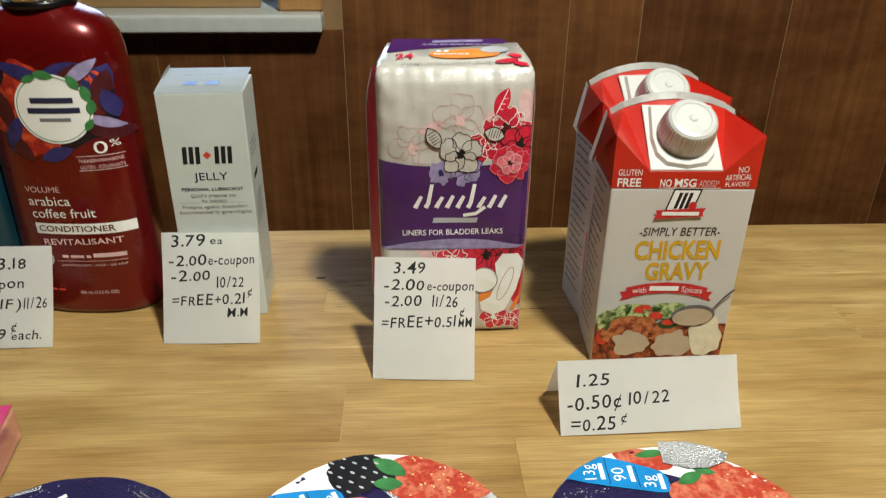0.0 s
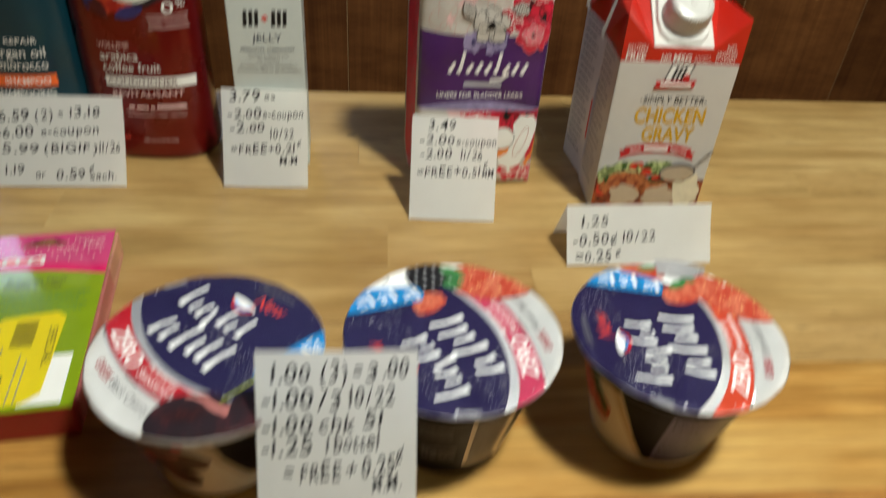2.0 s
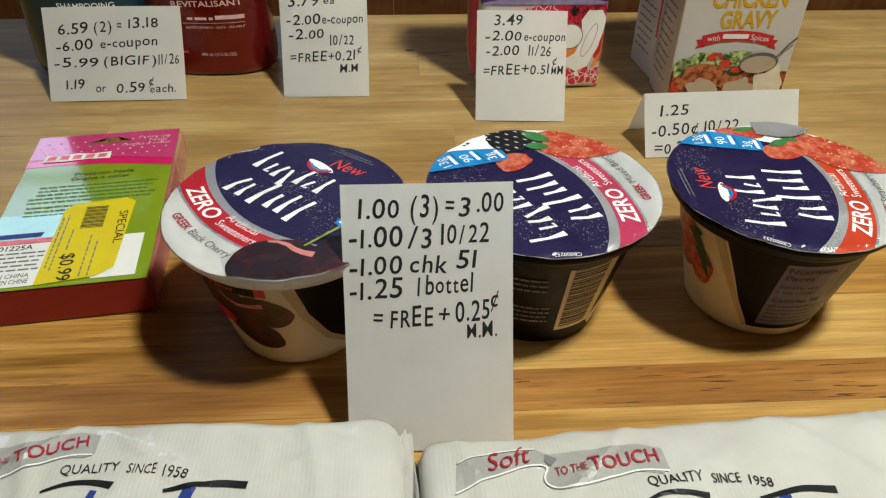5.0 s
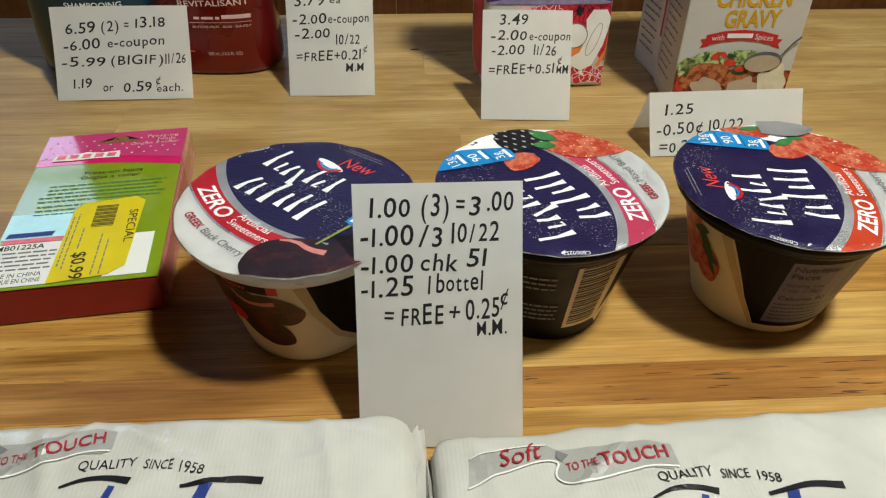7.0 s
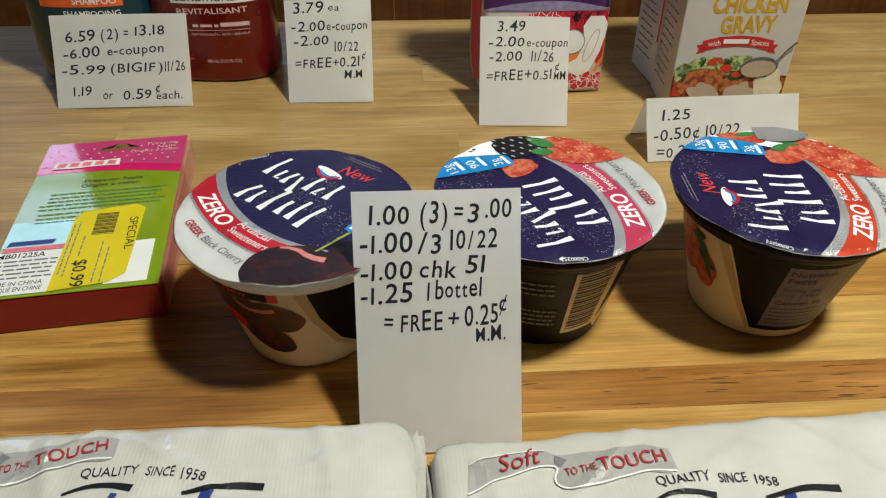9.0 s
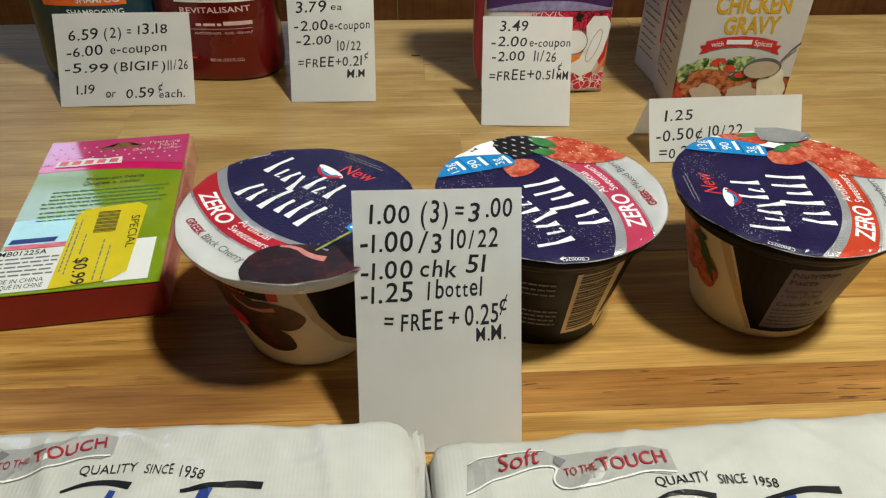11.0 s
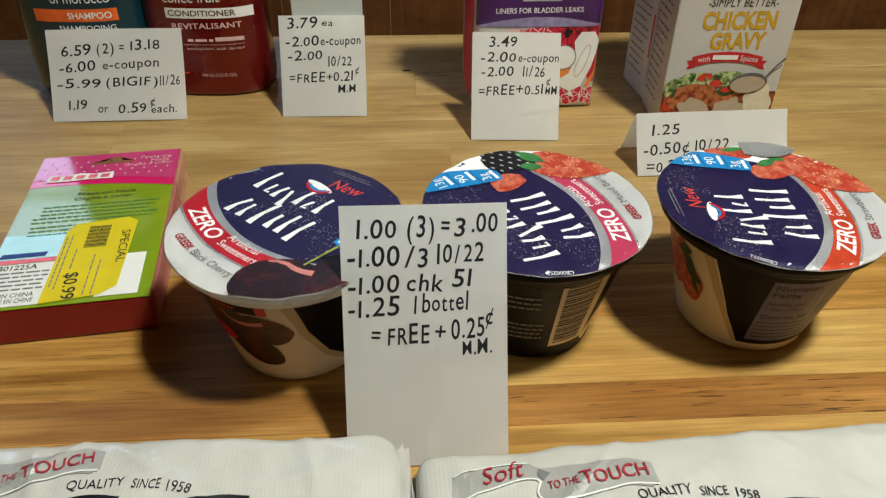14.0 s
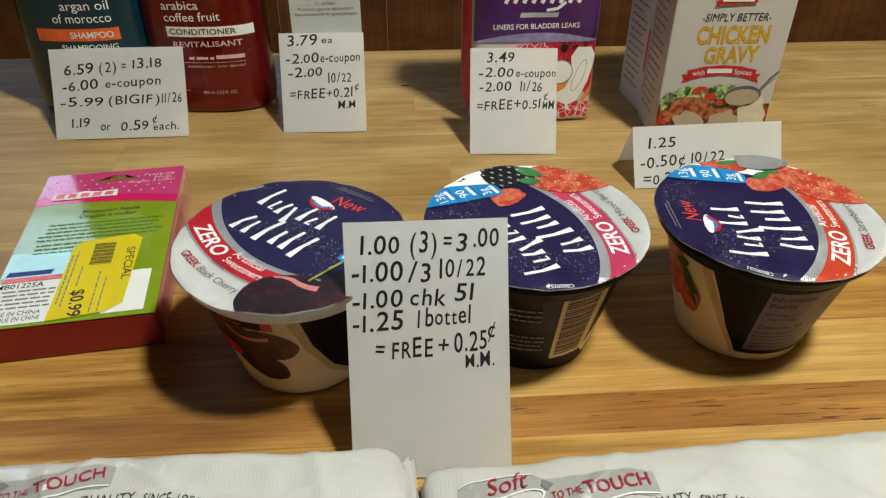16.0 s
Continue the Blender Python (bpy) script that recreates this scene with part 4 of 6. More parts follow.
s.text("1 cup (150g)", -2.8 * deg, 0.0318, 0.0028, M["black"], 2, width=24 * deg, align="L")
s.text("Calories 90", -3.6 * deg, 0.0258, 0.0036, M["black"], 2, width=32 * deg, align="L", bold=0.012)
s.bars([(34 * deg, 66 * deg, 0.047 - 0.0026 * i, 0.0006) for i in range(9)] + [(-4.5 * deg, 60 * deg, 0.0225 - 0.0026 * i, 0.0007) for i in range(5)], M["black"], 2)
# pull tab of the lid, creased silver
tab_art = Art(lid_c, lambda u, v: (u, v, LID_Z + 0.0006 + 3 * max(0, math.hypot(u, v) - 0.038) ** 2), 0.0003, (0.003, 0.003))
tab_art.poly("pull_tab", [[(0.0375, -0.0010), (0.0350, -0.0095), (0.0352, -0.0165), (0.0385, -0.0240), (0.0420, -0.0255), (0.0455, -0.0200), (0.0482, -0.0120), (0.0482, -0.0015)]], M["lid_silver"], 0, "bare silver pull tab")


# ---- cartons ----
def carton(m, label, front, tall=0.0):
    W, D, T = 0.0368, 0.0405, tall
    c = thing("gravy_carton", m, label, "carton", "gravy cartons")
    zc = 0.1070 + T
    body = part("body", boxed((-W, 0, 0.0), (W, D, zc), 0.0012, 2), M["carton_white"], c)
    bm = bmesh.new()
    V = lambda x, y, z: bm.verts.new((x, y, z + T))
    fl, fr, bl, br = V(-W, 0, 0.1070), V(W, 0, 0.1070), V(-W, D, 0.1070), V(W, D, 0.1070)
    FL, FR, BL, BR = V(-W, 0.001, 0.1345), V(W, 0.001, 0.1345), V(-W, D, 0.1300), V(W, D, 0.1300)
    ml, mr = V(-0.0185, 0.0, 0.1160), V(0.0185, 0.0, 0.1160)
    ridge = [(-0.0335, 0.1345), (-0.027, 0.1383), (-0.018, 0.1412), (-0.009, 0.1428), (0.0, 0.1433), (0.009, 0.1428), (0.018, 0.1412), (0.027, 0.1383), (0.0335, 0.1345)]
    top = [V(x, 0.0345, z) for x, z in ridge]
    bm.faces.new((fl, fr, mr, ml))
    bm.faces.new((fl, ml, FL))
    bm.faces.new((fr, FR, mr))
    bm.faces.new((ml, mr, *top[2:7][::-1]))
    bm.faces.new((FL, ml, *top[:3][::-1]))
    bm.faces.new((mr, FR, *top[6:][::-1]))
    bm.faces.new((bl, fl, FL, BL))
    bm.faces.new((fr, br, BR, FR))
    bm.faces.new((br, bl, BL, BR))
    bm.faces.new((BL, FL, top[0]))
    bm.faces.new((FR, BR, top[-1]))
    bm.faces.new((BR, BL, *top))
    bmesh.ops.triangulate(bm, faces=bm.faces[:])
    bmesh.ops.recalc_face_normals(bm, faces=bm.faces[:])
    part("top", bm, M["carton_red"], c, "folded red top")
    # sealed white fin that lies along the ridge
    bm = bmesh.new()
    lo = [bm.verts.new((x * 0.985, 0.0338, z + 0.0002 + T)) for x, z in ridge]
    hi = [bm.verts.new((x * 1.0, 0.0368, z + 0.0034 + T - 0.9 * abs(x) ** 2)) for x, z in ridge]
    for i in range(len(ridge) - 1):
        bm.faces.new((lo[i], lo[i + 1], hi[i + 1], hi[i]))
    bmesh.ops.solidify(bm, geom=bm.faces[:], thickness=0.0007)
    part("fin", bm, M["carton_white"], c, "white sealed edge of the top")
    for sgn in (-1, 1):
        bm = bmesh.new()
        pts = [(-0.0352, 0.0290, 0.1345), (-0.0356, 0.0345, 0.1375), (-0.0440, 0.0265, 0.1135), (-0.0432, 0.0205, 0.1110)]
        bm.faces.new([bm.verts.new((p[0] * -sgn, p[1], p[2] + T)) for p in pts])
        bmesh.ops.solidify(bm, geom=bm.faces[:], thickness=0.0008)
        part("folded_ear", bm, M["carton_white"], c, "white edge of a folded ear")
        bm = bmesh.new()
        a, b2, d2, e2 = [bm.verts.new((p[0] * -sgn, p[1], p[2] + T)) for p in ((-0.0370, 0.004, 0.1340), (-0.0352, 0.0330, 0.1362), (-0.0434, 0.0240, 0.1120), (-0.0370, D - 0.001, 0.1295))]
        bm.faces.new((a, b2, d2))
        bm.faces.new((b2, e2, d2))
        bmesh.ops.solidify(bm, geom=bm.faces[:], thickness=0.0006)
        part("folded_ear", bm, M["carton_red"], c)
    # spout on the sloping panel
    o, up = Vector((0, 0, 0.1160 + T)), (Vector((0, 0.0345, 0.1425)) - Vector((0, 0, 0.1160))).normalized()
    nrm = Vector((1, 0, 0)).cross(up).normalized()
    slope = Matrix(((1, up.x, nrm.x, o.x), (0, up.y, nrm.y, o.y), (0, up.z, nrm.z, o.z), (0, 0, 0, 1)))
    plate = part("spout_plate", boxed((-0.0182, 0.0005, 0.0), (0.0182, 0.0400, 0.0008), 0.0003), M["carton_white"], c, "white plate of the spout")
    plate.matrix_local = slope
    bm = bmesh.new()
    outline = [(-0.0152, 0.0385), (0.0152, 0.0385), (0.0165, 0.0180), (0.0150, 0.0085), (0.0105, 0.0030), (0.0, 0.0010), (-0.0105, 0.0030), (-0.0150, 0.0085), (-0.0165, 0.0180)]
    low = [bm.verts.new((x, y, 0.0008)) for x, y in outline]
    high = [bm.verts.new((x * 0.94, 0.02 + (y - 0.02) * 0.94, 0.0030)) for x, y in outline]
    bm.faces.new(high)
    for i in range(len(outline)):
        bm.faces.new((low[i], low[(i + 1) % len(outline)], high[(i + 1) % len(outline)], high[i]))
    bmesh.ops.recalc_face_normals(bm, faces=bm.faces[:])
    part("spout_flange", bm, M["cap_white"], c).matrix_local = slope
    bm = bmesh.new()
    n = 96
    rows = [(0.0150, 0.002, 0.0), (0.0142, 0.0035, 0.3), (0.0136, 0.008, 1), (0.0126, 0.0140, 1), (0.0120, 0.0158, 0.4), (0.0108, 0.0168, 0), (0.0090, 0.0172, 0), (0.0085, 0.0168, 0), (0.0022, 0.0168, 0), (0.0016, 0.0173, 0)]
    rings = []
    for r, z, k in rows:
        rings.append([bm.verts.new(((r + (0.0004 * k if i % 2 else 0)) * math.cos(2 * math.pi * i / n), (r + (0.0004 * k if i % 2 else 0)) * math.sin(2 * math.pi * i / n), z)) for i in range(n)])
    for a, b in zip(rings, rings[1:]):
        for i in range(n):
            bm.faces.new((a[i], a[(i + 1) % n], b[(i + 1) % n], b[i]))
    bm.faces.new(rings[-1])
    cap = part("screw_cap", bm, M["cap_white"], c, "ribbed white screw cap")
    cap.matrix_local = slope @ pose(0.0012, 0.0205, 0.0)
    side = Art(c, lambda u, v: (-W, D - u, v), 0.00025)
    side.bars([(0.004 + 0.001 * (i % 2), 0.030 - 0.006 * (i % 3 == 2), 0.108 - 0.0052 * i, 0.0013) for i in range(19)], M["grey"], 0, slant=1.5)
    side.poly("printed_panel", [[(0.0005, 0.075), (0.0062, 0.082), (0.0062, 0.022), (0.0005, 0.016)]] if front else [rect(0.036, 0.030, 0.0415, 0.060)], M["ribbon_red"] if not front else M["pale_grey"], 0)
    art = Art(c, lambda u, v: (u, 0.0, v), 0.0002)
    if not front:
        art.poly("food_print", [rect(-0.037, 0.004, 0.037, 0.040)], M["chicken"], 0)
        return c
    art = Art(c, lambda u, v: (u * 0.955, 0.0, v * 0.966), 0.0002)
    wht = M["white"]
    art.text("GLUTEN", -0.0294, 0.1178, 0.0050, wht, 0, width=0.0125)
    art.text("FREE", -0.0294, 0.1117, 0.0066, wht, 0, width=0.0125, bold=0.02)
    art.text("NO", -0.0100, 0.1117, 0.0060, wht, 0, width=0.0060, bold=0.01)
    art.text("MSG", 0.0004, 0.1117, 0.0064, wht, 0, width=0.0115, bold=0.02)
    art.text("ADDED*", 0.0130, 0.1119, 0.0050, M["blush"], 0, width=0.0105)
    art.text("NO", 0.0300, 0.1198, 0.0048, wht, 0, 4, width=0.0055)
    art.text("ARTIFICIAL", 0.0280, 0.1156, 0.0046, wht, 0, 4, width=0.0138)
    art.text("FLAVORS", 0.0280, 0.1120, 0.0038, wht, 0, 3, width=0.0125)
    art.bars([(-0.0135, 0.0200, 0.1108, 0.0004)], wht, 0)
    # maker's badge as plain shapes
    art.poly("badge", [rect(-0.0085, 0.0975, 0.0068, 0.1105, 0.0035)], M["black"], 0)
    art.poly("badge", [rect(-0.0076, 0.0982, 0.0059, 0.1098, 0.0032)], wht, 1)
    art.poly("badge", [rect(-0.0040 + i * 0.0028, 0.0995, -0.0022 + i * 0.0028, 0.1085, 0.0022) for i in range(3)], M["black"], 2)
    art.poly("badge", [ellipse(0.0060, 0.1010, 0.0022, 0.0026, 0, 16)], M["ribbon_red"], 3)
    art.poly("badge_ribbon", [[(-0.0140, 0.0935), (-0.0125, 0.0965), (-0.0135, 0.0985), (0.0135, 0.1000), (0.0120, 0.0975), (0.0125, 0.0950), (0.0, 0.0945)]], M["ribbon_red"], 4)
    art.poly("badge_ribbon", [rect(-0.0100, 0.0957, 0.0100, 0.0978)], wht, 5)
    art.text("-SIMPLY BETTER-", 0.0020, 0.0832, 0.0072, M["black"], 0, 0.5, width=0.0440, shear=0.12)
    art.text("CHICKEN", 0.0022, 0.0692, 0.0155, M["gold"], 0, 1, width=0.0470, bold=0.03)
    art.text("GRAVY", 0.0040, 0.0562, 0.0150, M["gold"], 0, 1, width=0.0355, bold=0.03)
    rib = [(-0.0225, 0.0475), (-0.012, 0.0500), (0.0, 0.0510), (0.012, 0.0500), (0.0225, 0.0475)]
    art.poly("ribbon", [stroke(rib, 0.0068)], M["ribbon_red"], 1)
    art.poly("ribbon", [[(-0.0205, 0.0485), (-0.0265, 0.0480), (-0.0245, 0.0450), (-0.0262, 0.0420), (-0.0205, 0.0435)], [(0.0205, 0.0485), (0.0265, 0.0480), (0.0245, 0.0450), (0.0262, 0.0420), (0.0205, 0.0435)]], M["ribbon_red"], 0)
    art.text("with", -0.0155, 0.0475, 0.0052, wht, 2, 4, width=0.0080)
    art.poly("ribbon_print", [rect(-0.0100, 0.0490, 0.0065, 0.0520)], wht, 2)
    art.text("Spices", 0.0140, 0.0478, 0.0052, wht, 2, -5, width=0.0120)
    # printed dish
    art.poly("food_print", [rect(-0.0380, 0.002, 0.0380, 0.0270)], M["chicken_dark"], 0, "brown printed dish")
    art.poly("food_print", [blob(0.0270, 0.0185, 0.0098, 0.0125, 0, 0.35, 40, 2)], M["mash"], 6)
    art.poly("food_print", [blob(-0.0190, 0.0320, 0.0165, 0.0075, 5, 0.35, 60, 3), blob(-0.0310, 0.0280, 0.0066, 0.0085, 0, 0.35, 50, 4), blob(0.0030, 0.0350, 0.0120, 0.0055, 0, 0.35, 60, 14)], M["salad"], 1)
    art.poly("food_print", [blob(-0.0120, 0.0370, 0.0050, 0.0026, 10, 0.2, 30, 5), blob(-0.0330, 0.0180, 0.0040, 0.0055, 0, 0.2, 30, 6), blob(-0.004, 0.0325, 0.0042, 0.0024, -10, 0.2, 30, 7)], M["tomato"], 2)
    art.poly("food_print", [blob(-0.0180, 0.0215, 0.0165, 0.0105, 15, 0.3, 60, 8), blob(0.0085, 0.0190, 0.0155, 0.0110, -8, 0.3, 60, 9)], M["chicken"], 3)
    art.poly("food_print", [blob(-0.0200, 0.0085, 0.0135, 0.0080, 0, 0.3, 60, 10), blob(0.0100, 0.0080, 0.0145, 0.0078, 0, 0.3, 60, 11)], M["chicken_dark"], 4)
    art.poly("food_print", [blob(-0.0170, 0.0130, 0.0105, 0.0082, -10, 0.4, 50, 12), blob(0.0080, 0.0135, 0.0120, 0.0088, 8, 0.45, 50, 13)], M["gravy"], 5)
    for k, (u, v) in enumerate(((-0.026, 0.0330), (-0.020, 0.0365), (-0.010, 0.0345), (-0.004, 0.0375), (0.002, 0.0350), (-0.031, 0.0255))):
        art.poly("leaf_print", [leafshape(u, v, 0.0070, 0.0022, 25 + 47 * k)], M["leaf_dark"] if k % 2 else M["salad"], 4)
    art.poly("food_print", [ellipse(0.0040, 0.0275, 0.0060, 0.0034, 5, 30)], M["leaf_dark"], 4)
    art.poly("food_print", [ellipse(0.0040, 0.0285, 0.0042, 0.0020, 5, 30)], M["tomato"], 5)
    art.poly("spoon_print", [ellipse(0.0170, 0.0335, 0.0125, 0.0070, 4, 36)], M["steel_print"], 8)
    art.poly("spoon_print", [ellipse(0.0168, 0.0325, 0.0115, 0.0058, 4, 36)], M["gravy"], 9)
    art.poly("spoon_print", [stroke([(0.0275, 0.0375), (0.0330, 0.0455), (0.0378, 0.0505)], 0.0010, 0.0014)], M["steel_print"], 8)
    return c


carton(pose(0.1630, 0.4090, 0.0003, 0, 0, -3.0), "red and white chicken gravy carton with white screw cap", True)
carton(pose(0.1667, 0.4562, 0.0003, 0, 0, 5.0), "red and white gravy carton standing behind another carton", False, 0.004)


# ---- bottles ----
def bottle(x, y, rz, mat, label):
    b = thing("bottle", pose(x, y, 0.0003, 0, 0, rz) @ Matrix.Diagonal((1, 1, 0.965, 1)), label, "bottle", "shampoo and conditioner bottles")
    A, B, N = 0.0405, 0.0245, 2.5
    prof = [(0.0, 0.94), (0.0012, 1.01), (0.004, 1.045), (0.010, 1.06), (0.060, 1.045), (0.120, 1.015), (0.155, 0.995), (0.165, 0.98), (0.173, 0.94), (0.179, 0.86), (0.184, 0.72), (0.187, 0.55), (0.189, 0.42)]
    n = 72

    def outline(k, a):
        c, s_ = math.cos(a), math.sin(a)
        e = 2 / N
        return (A * k * math.copysign(abs(c) ** e, c), (B * k if k > 0.6 else B * max(k, 0.62)) * math.copysign(abs(s_) ** e, s_))

    bm = bmesh.new()
    rings = [[bm.verts.new((*outline(k, 2 * math.pi * i / n), z)) for i in range(n)] for z, k in prof]
    for p, q in zip(rings, rings[1:]):
        for i in range(n):
            bm.faces.new((p[i], p[(i + 1) % n], q[(i + 1) % n], q[i]))
    bm.faces.new(rings[0][::-1])
    bm.faces.new(rings[-1])
    body = part("body", bm, mat, b, smooth=True)
    part("collar_ring", lathe([(0.0185, 0.188), (0.0185, 0.1915), (0.0172, 0.1925)], 48), M["gloss_black"], b, "black ring under the collar", True)
    part("collar", lathe([(0.0168, 0.1915), (0.0172, 0.1925), (0.0172, 0.2065), (0.0166, 0.2075)], 48), M["chrome"], b, "chrome collar", True)
    bm = lathe([(0.0172, 0.207), (0.0180, 0.209), (0.0180, 0.221), (0.0165, 0.2235), (0.0060, 0.2245), (0.0055, 0.236), (0.0130, 0.238), (0.0140, 0.247), (0.0120, 0.2495)], 48)
    part("pump_head", bm, M["gloss_black"], b, "glossy black pump", True)
    part("nozzle", boxed((-0.005, -0.045, 0.240), (0.005, -0.006, 0.248), 0.0025, 2), M["gloss_black"], b)

    def skin(u, v):
        k = float(np.interp(v, [p[0] for p in prof], [p[1] for p in prof]))
        q = min(0.999, abs(u) / (A * k))
        return (u, -B * k * (1 - q ** N) ** (1 / N), v)

    return b, Art(body, skin, 0.00015, (0.004, 0.012))


def flower_art(art, c1, c2, c3, c4, field):
    art.poly("floral_print", [[(-0.0320, 0.1170), (-0.0120, 0.1125), (0.0060, 0.1160), (0.0180, 0.1220), (0.0290, 0.1210), (0.0300, 0.1580), (0.0100, 0.1610), (-0.0320, 0.1600)]], field, 0)
    art.poly("floral_print", [blob(-0.014, 0.1360, 0.0190, 0.0230, 0, 0.6, 70, 7), blob(0.016, 0.1540, 0.0100, 0.0060, 20, 0.6, 40, 8)], c4, 1)
    art.poly("floral_print", [leafshape(0.022, 0.1520, 0.026, 0.014, 60), leafshape(0.008, 0.1610, 0.026, 0.009, 10), leafshape(-0.027, 0.1230, 0.020, 0.010, 80)], M["indigo"], 1)
    art.poly("floral_print", [leafshape(0.012, 0.158, 0.030, 0.010, 30), leafshape(0.024, 0.150, 0.022, 0.009, 70), leafshape(-0.028, 0.138, 0.026, 0.010, 100), leafshape(0.024, 0.126, 0.024, 0.011, -20), leafshape(-0.024, 0.117, 0.022, 0.009, 130)], c2, 2)
    art.poly("floral_print", [leafshape(0.016, 0.160, 0.022, 0.007, 38), leafshape(0.023, 0.131, 0.020, 0.006, -25)], c3, 3)
    art.poly("floral_print", [leafshape(-0.014, 0.160, 0.030, 0.008, 160), leafshape(0.027, 0.141, 0.018, 0.008, 105), leafshape(-0.025, 0.126, 0.022, 0.008, 60), leafshape(-0.004, 0.113, 0.020, 0.008, 20)], c1, 3)
    art.poly("disc", [ellipse(-0.0010, 0.1395, 0.0202, n=48)], M["white"], 4, "round white label")
    art.poly("disc_ring", ring_outline(ellipse(-0.0010, 0.1395, 0.0188, n=48), 0.0004), M["leaf"], 5)
    art.poly("wreath", [leafshape(0.0120, 0.1545, 0.010, 0.005, 120), leafshape(0.0170, 0.1480, 0.010, 0.005, 100), leafshape(0.0185, 0.1400, 0.009, 0.005, 80), leafshape(-0.002, 0.1590, 0.011, 0.005, 170), leafshape(-0.010, 0.1570, 0.009, 0.004, 200), leafshape(0.0160, 0.1300, 0.008, 0.004, 60)], M["leaf"], 6)
    art.poly("wordmark", [rect(-0.0120, 0.1430, 0.0105, 0.1462), rect(-0.0145, 0.1372, 0.0130, 0.1404)], M["navy_text"], 5, "dark plain bars")
    art.poly("wordmark", [rect(-0.0090, 0.1325, 0.0075, 0.1345)], M["grey"], 5)


red, s = bottle(-0.1725, 0.5010, -4, M["bottle_red"], "red conditioner bottle with chrome collar and black pump")
skin_r = s.surface
s.surface = lambda u, v: skin_r(u + 0.0075, v - 0.004)
flower_art(s, M["indigo"], M["maroon"], M["lilac"], M["ember"], M["dusk"])
s.surface = lambda u, v: skin_r(u + 0.006, v)
s.text("0", 0.0205, 0.1085, 0.0105, M["white"], 1, width=0.0068)
s.text("%", 0.0275, 0.1120, 0.0058, M["white"], 1, width=0.0048)
s.poly("rules", [rect(0.0075, 0.1070, 0.0310, 0.1074), rect(0.0075, 0.0983, 0.0310, 0.0987)], M["blush"], 1)
s.text("PARABEN/PARABENE", 0.0192, 0.1034, 0.0030, M["blush"], 1, width=0.0220)
s.text("GLUTEN - COLORANTS", 0.0192, 0.0995, 0.0030, M["blush"], 1, width=0.0220)
s.surface = lambda u, v: skin_r(u - 0.004, v - 0.002)
s.text("VOLUME", -0.0170, 0.0865, 0.0052, M["blush"], 1, 1, align="L", width=0.0205)
s.text("arabica", -0.0165, 0.0780, 0.0085, M["white"], 1, 1, align="L", width=0.0245)
s.text("coffee fruit", -0.0160, 0.0700, 0.0085, M["white"], 1, 1, align="L", width=0.0370)
s.poly("band", [rect(-0.0160, 0.0595, 0.0405, 0.0665)], M["white"], 1, "white printed band")
s.text("CONDITIONER", -0.0140, 0.0612, 0.0056, M["maroon"], 2, align="L", width=0.0440, bold=0.01)
s.text("REVITALISANT", -0.0130, 0.0520, 0.0056, M["blush"], 1, 1, align="L", width=0.0460, bold=0.01)
s.poly("seal", [ellipse(-0.0150, 0.0425, 0.0055, 0.0060, 0, 24)], M["pale_grey"], 1)
s.poly("seal", [leafshape(-0.0150, 0.0430, 0.0080, 0.0040, 50)], M["leaf"], 2)
s.bars([(-0.0040, 0.0130, 0.0432, 0.0018)], M["blush"], 1)
s.poly("wordmark", [rect(0.0145, 0.0434, 0.0330, 0.0462)], M["blush"], 1)
s.poly("rules", [rect(-0.0075, 0.0408, 0.0330, 0.0411)], M["blush"], 1)
s.text("ANTIOXIDANTS - ALOE - SEA KELP", -0.0060, 0.0372, 0.0023, M["blush"], 1, 0, align="L", width=0.0385)
s.text("400 mL (13.5 FL OZ)", 0.0130, 0.0175, 0.0033, M["blush"], 1, 0, width=0.0230)
s.bars([(-0.0180, -0.0060, 0.0195, 0.0013)], M["coral"], 1)

teal, s = bottle(-0.2525, 0.5010, -3, M["bottle_teal"], "teal shampoo bottle with chrome collar and black pump")
flower_art(s, M["orange"], M["bottle_teal"], M["pale_orange"], M["bottle_teal"], M["dusk_teal"])
s.text("REPAIR", 0.0230, 0.0865, 0.0050, M["white"], 1, 0, align="R", width=0.0190)
s.text("argan oil", 0.0260, 0.0775, 0.0088, M["white"], 1, 0, align="R", width=0.0300)
s.text("of morocco", 0.0260, 0.0690, 0.0088, M["white"], 1, 0, align="R", width=0.0370)
s.poly("band", [rect(-0.0240, 0.0565, 0.0290, 0.0650)], M["orange"], 1, "orange printed band")
s.text("SHAMPOO", 0.0255, 0.0585, 0.0062, M["white"], 2, 0, align="R", width=0.0275, bold=0.015)
s.text("SHAMPOOING", 0.0265, 0.0500, 0.0056, M["white"], 1, 0, align="R", width=0.0360, bold=0.01)


# ---- white carton box ----
kb = thing("cardboard_box", pose(-0.0872, 0.4695, 0.0003, 0, 0, 2.0) @ Matrix.Diagonal((0.985, 1, 0.972, 1)), "tall narrow white jelly box with black and red print", "box")
part("body", boxed((-0.0235, 0, 0), (0.0235, 0.0400, 0.1450), 0.0007, 2), M["box_white"], kb)
bm = bmesh.new()
prof = [(0.0, 0.1451), (0.008, 0.1468), (0.020, 0.1482), (0.0402, 0.1490)]
rows = [[bm.verts.new((x, yy, zz)) for x in (-0.0236, 0.0236)] for yy, zz in prof]
for a, b in zip(rows, rows[1:]):
    bm.faces.new((a[0], a[1], b[1], b[0]))
bmesh.ops.solidify(bm, geom=bm.faces[:], thickness=0.0005)
part("top_flap", bm, M["box_white"], kb, "tucked top flap standing slightly open")
bm = bmesh.new()
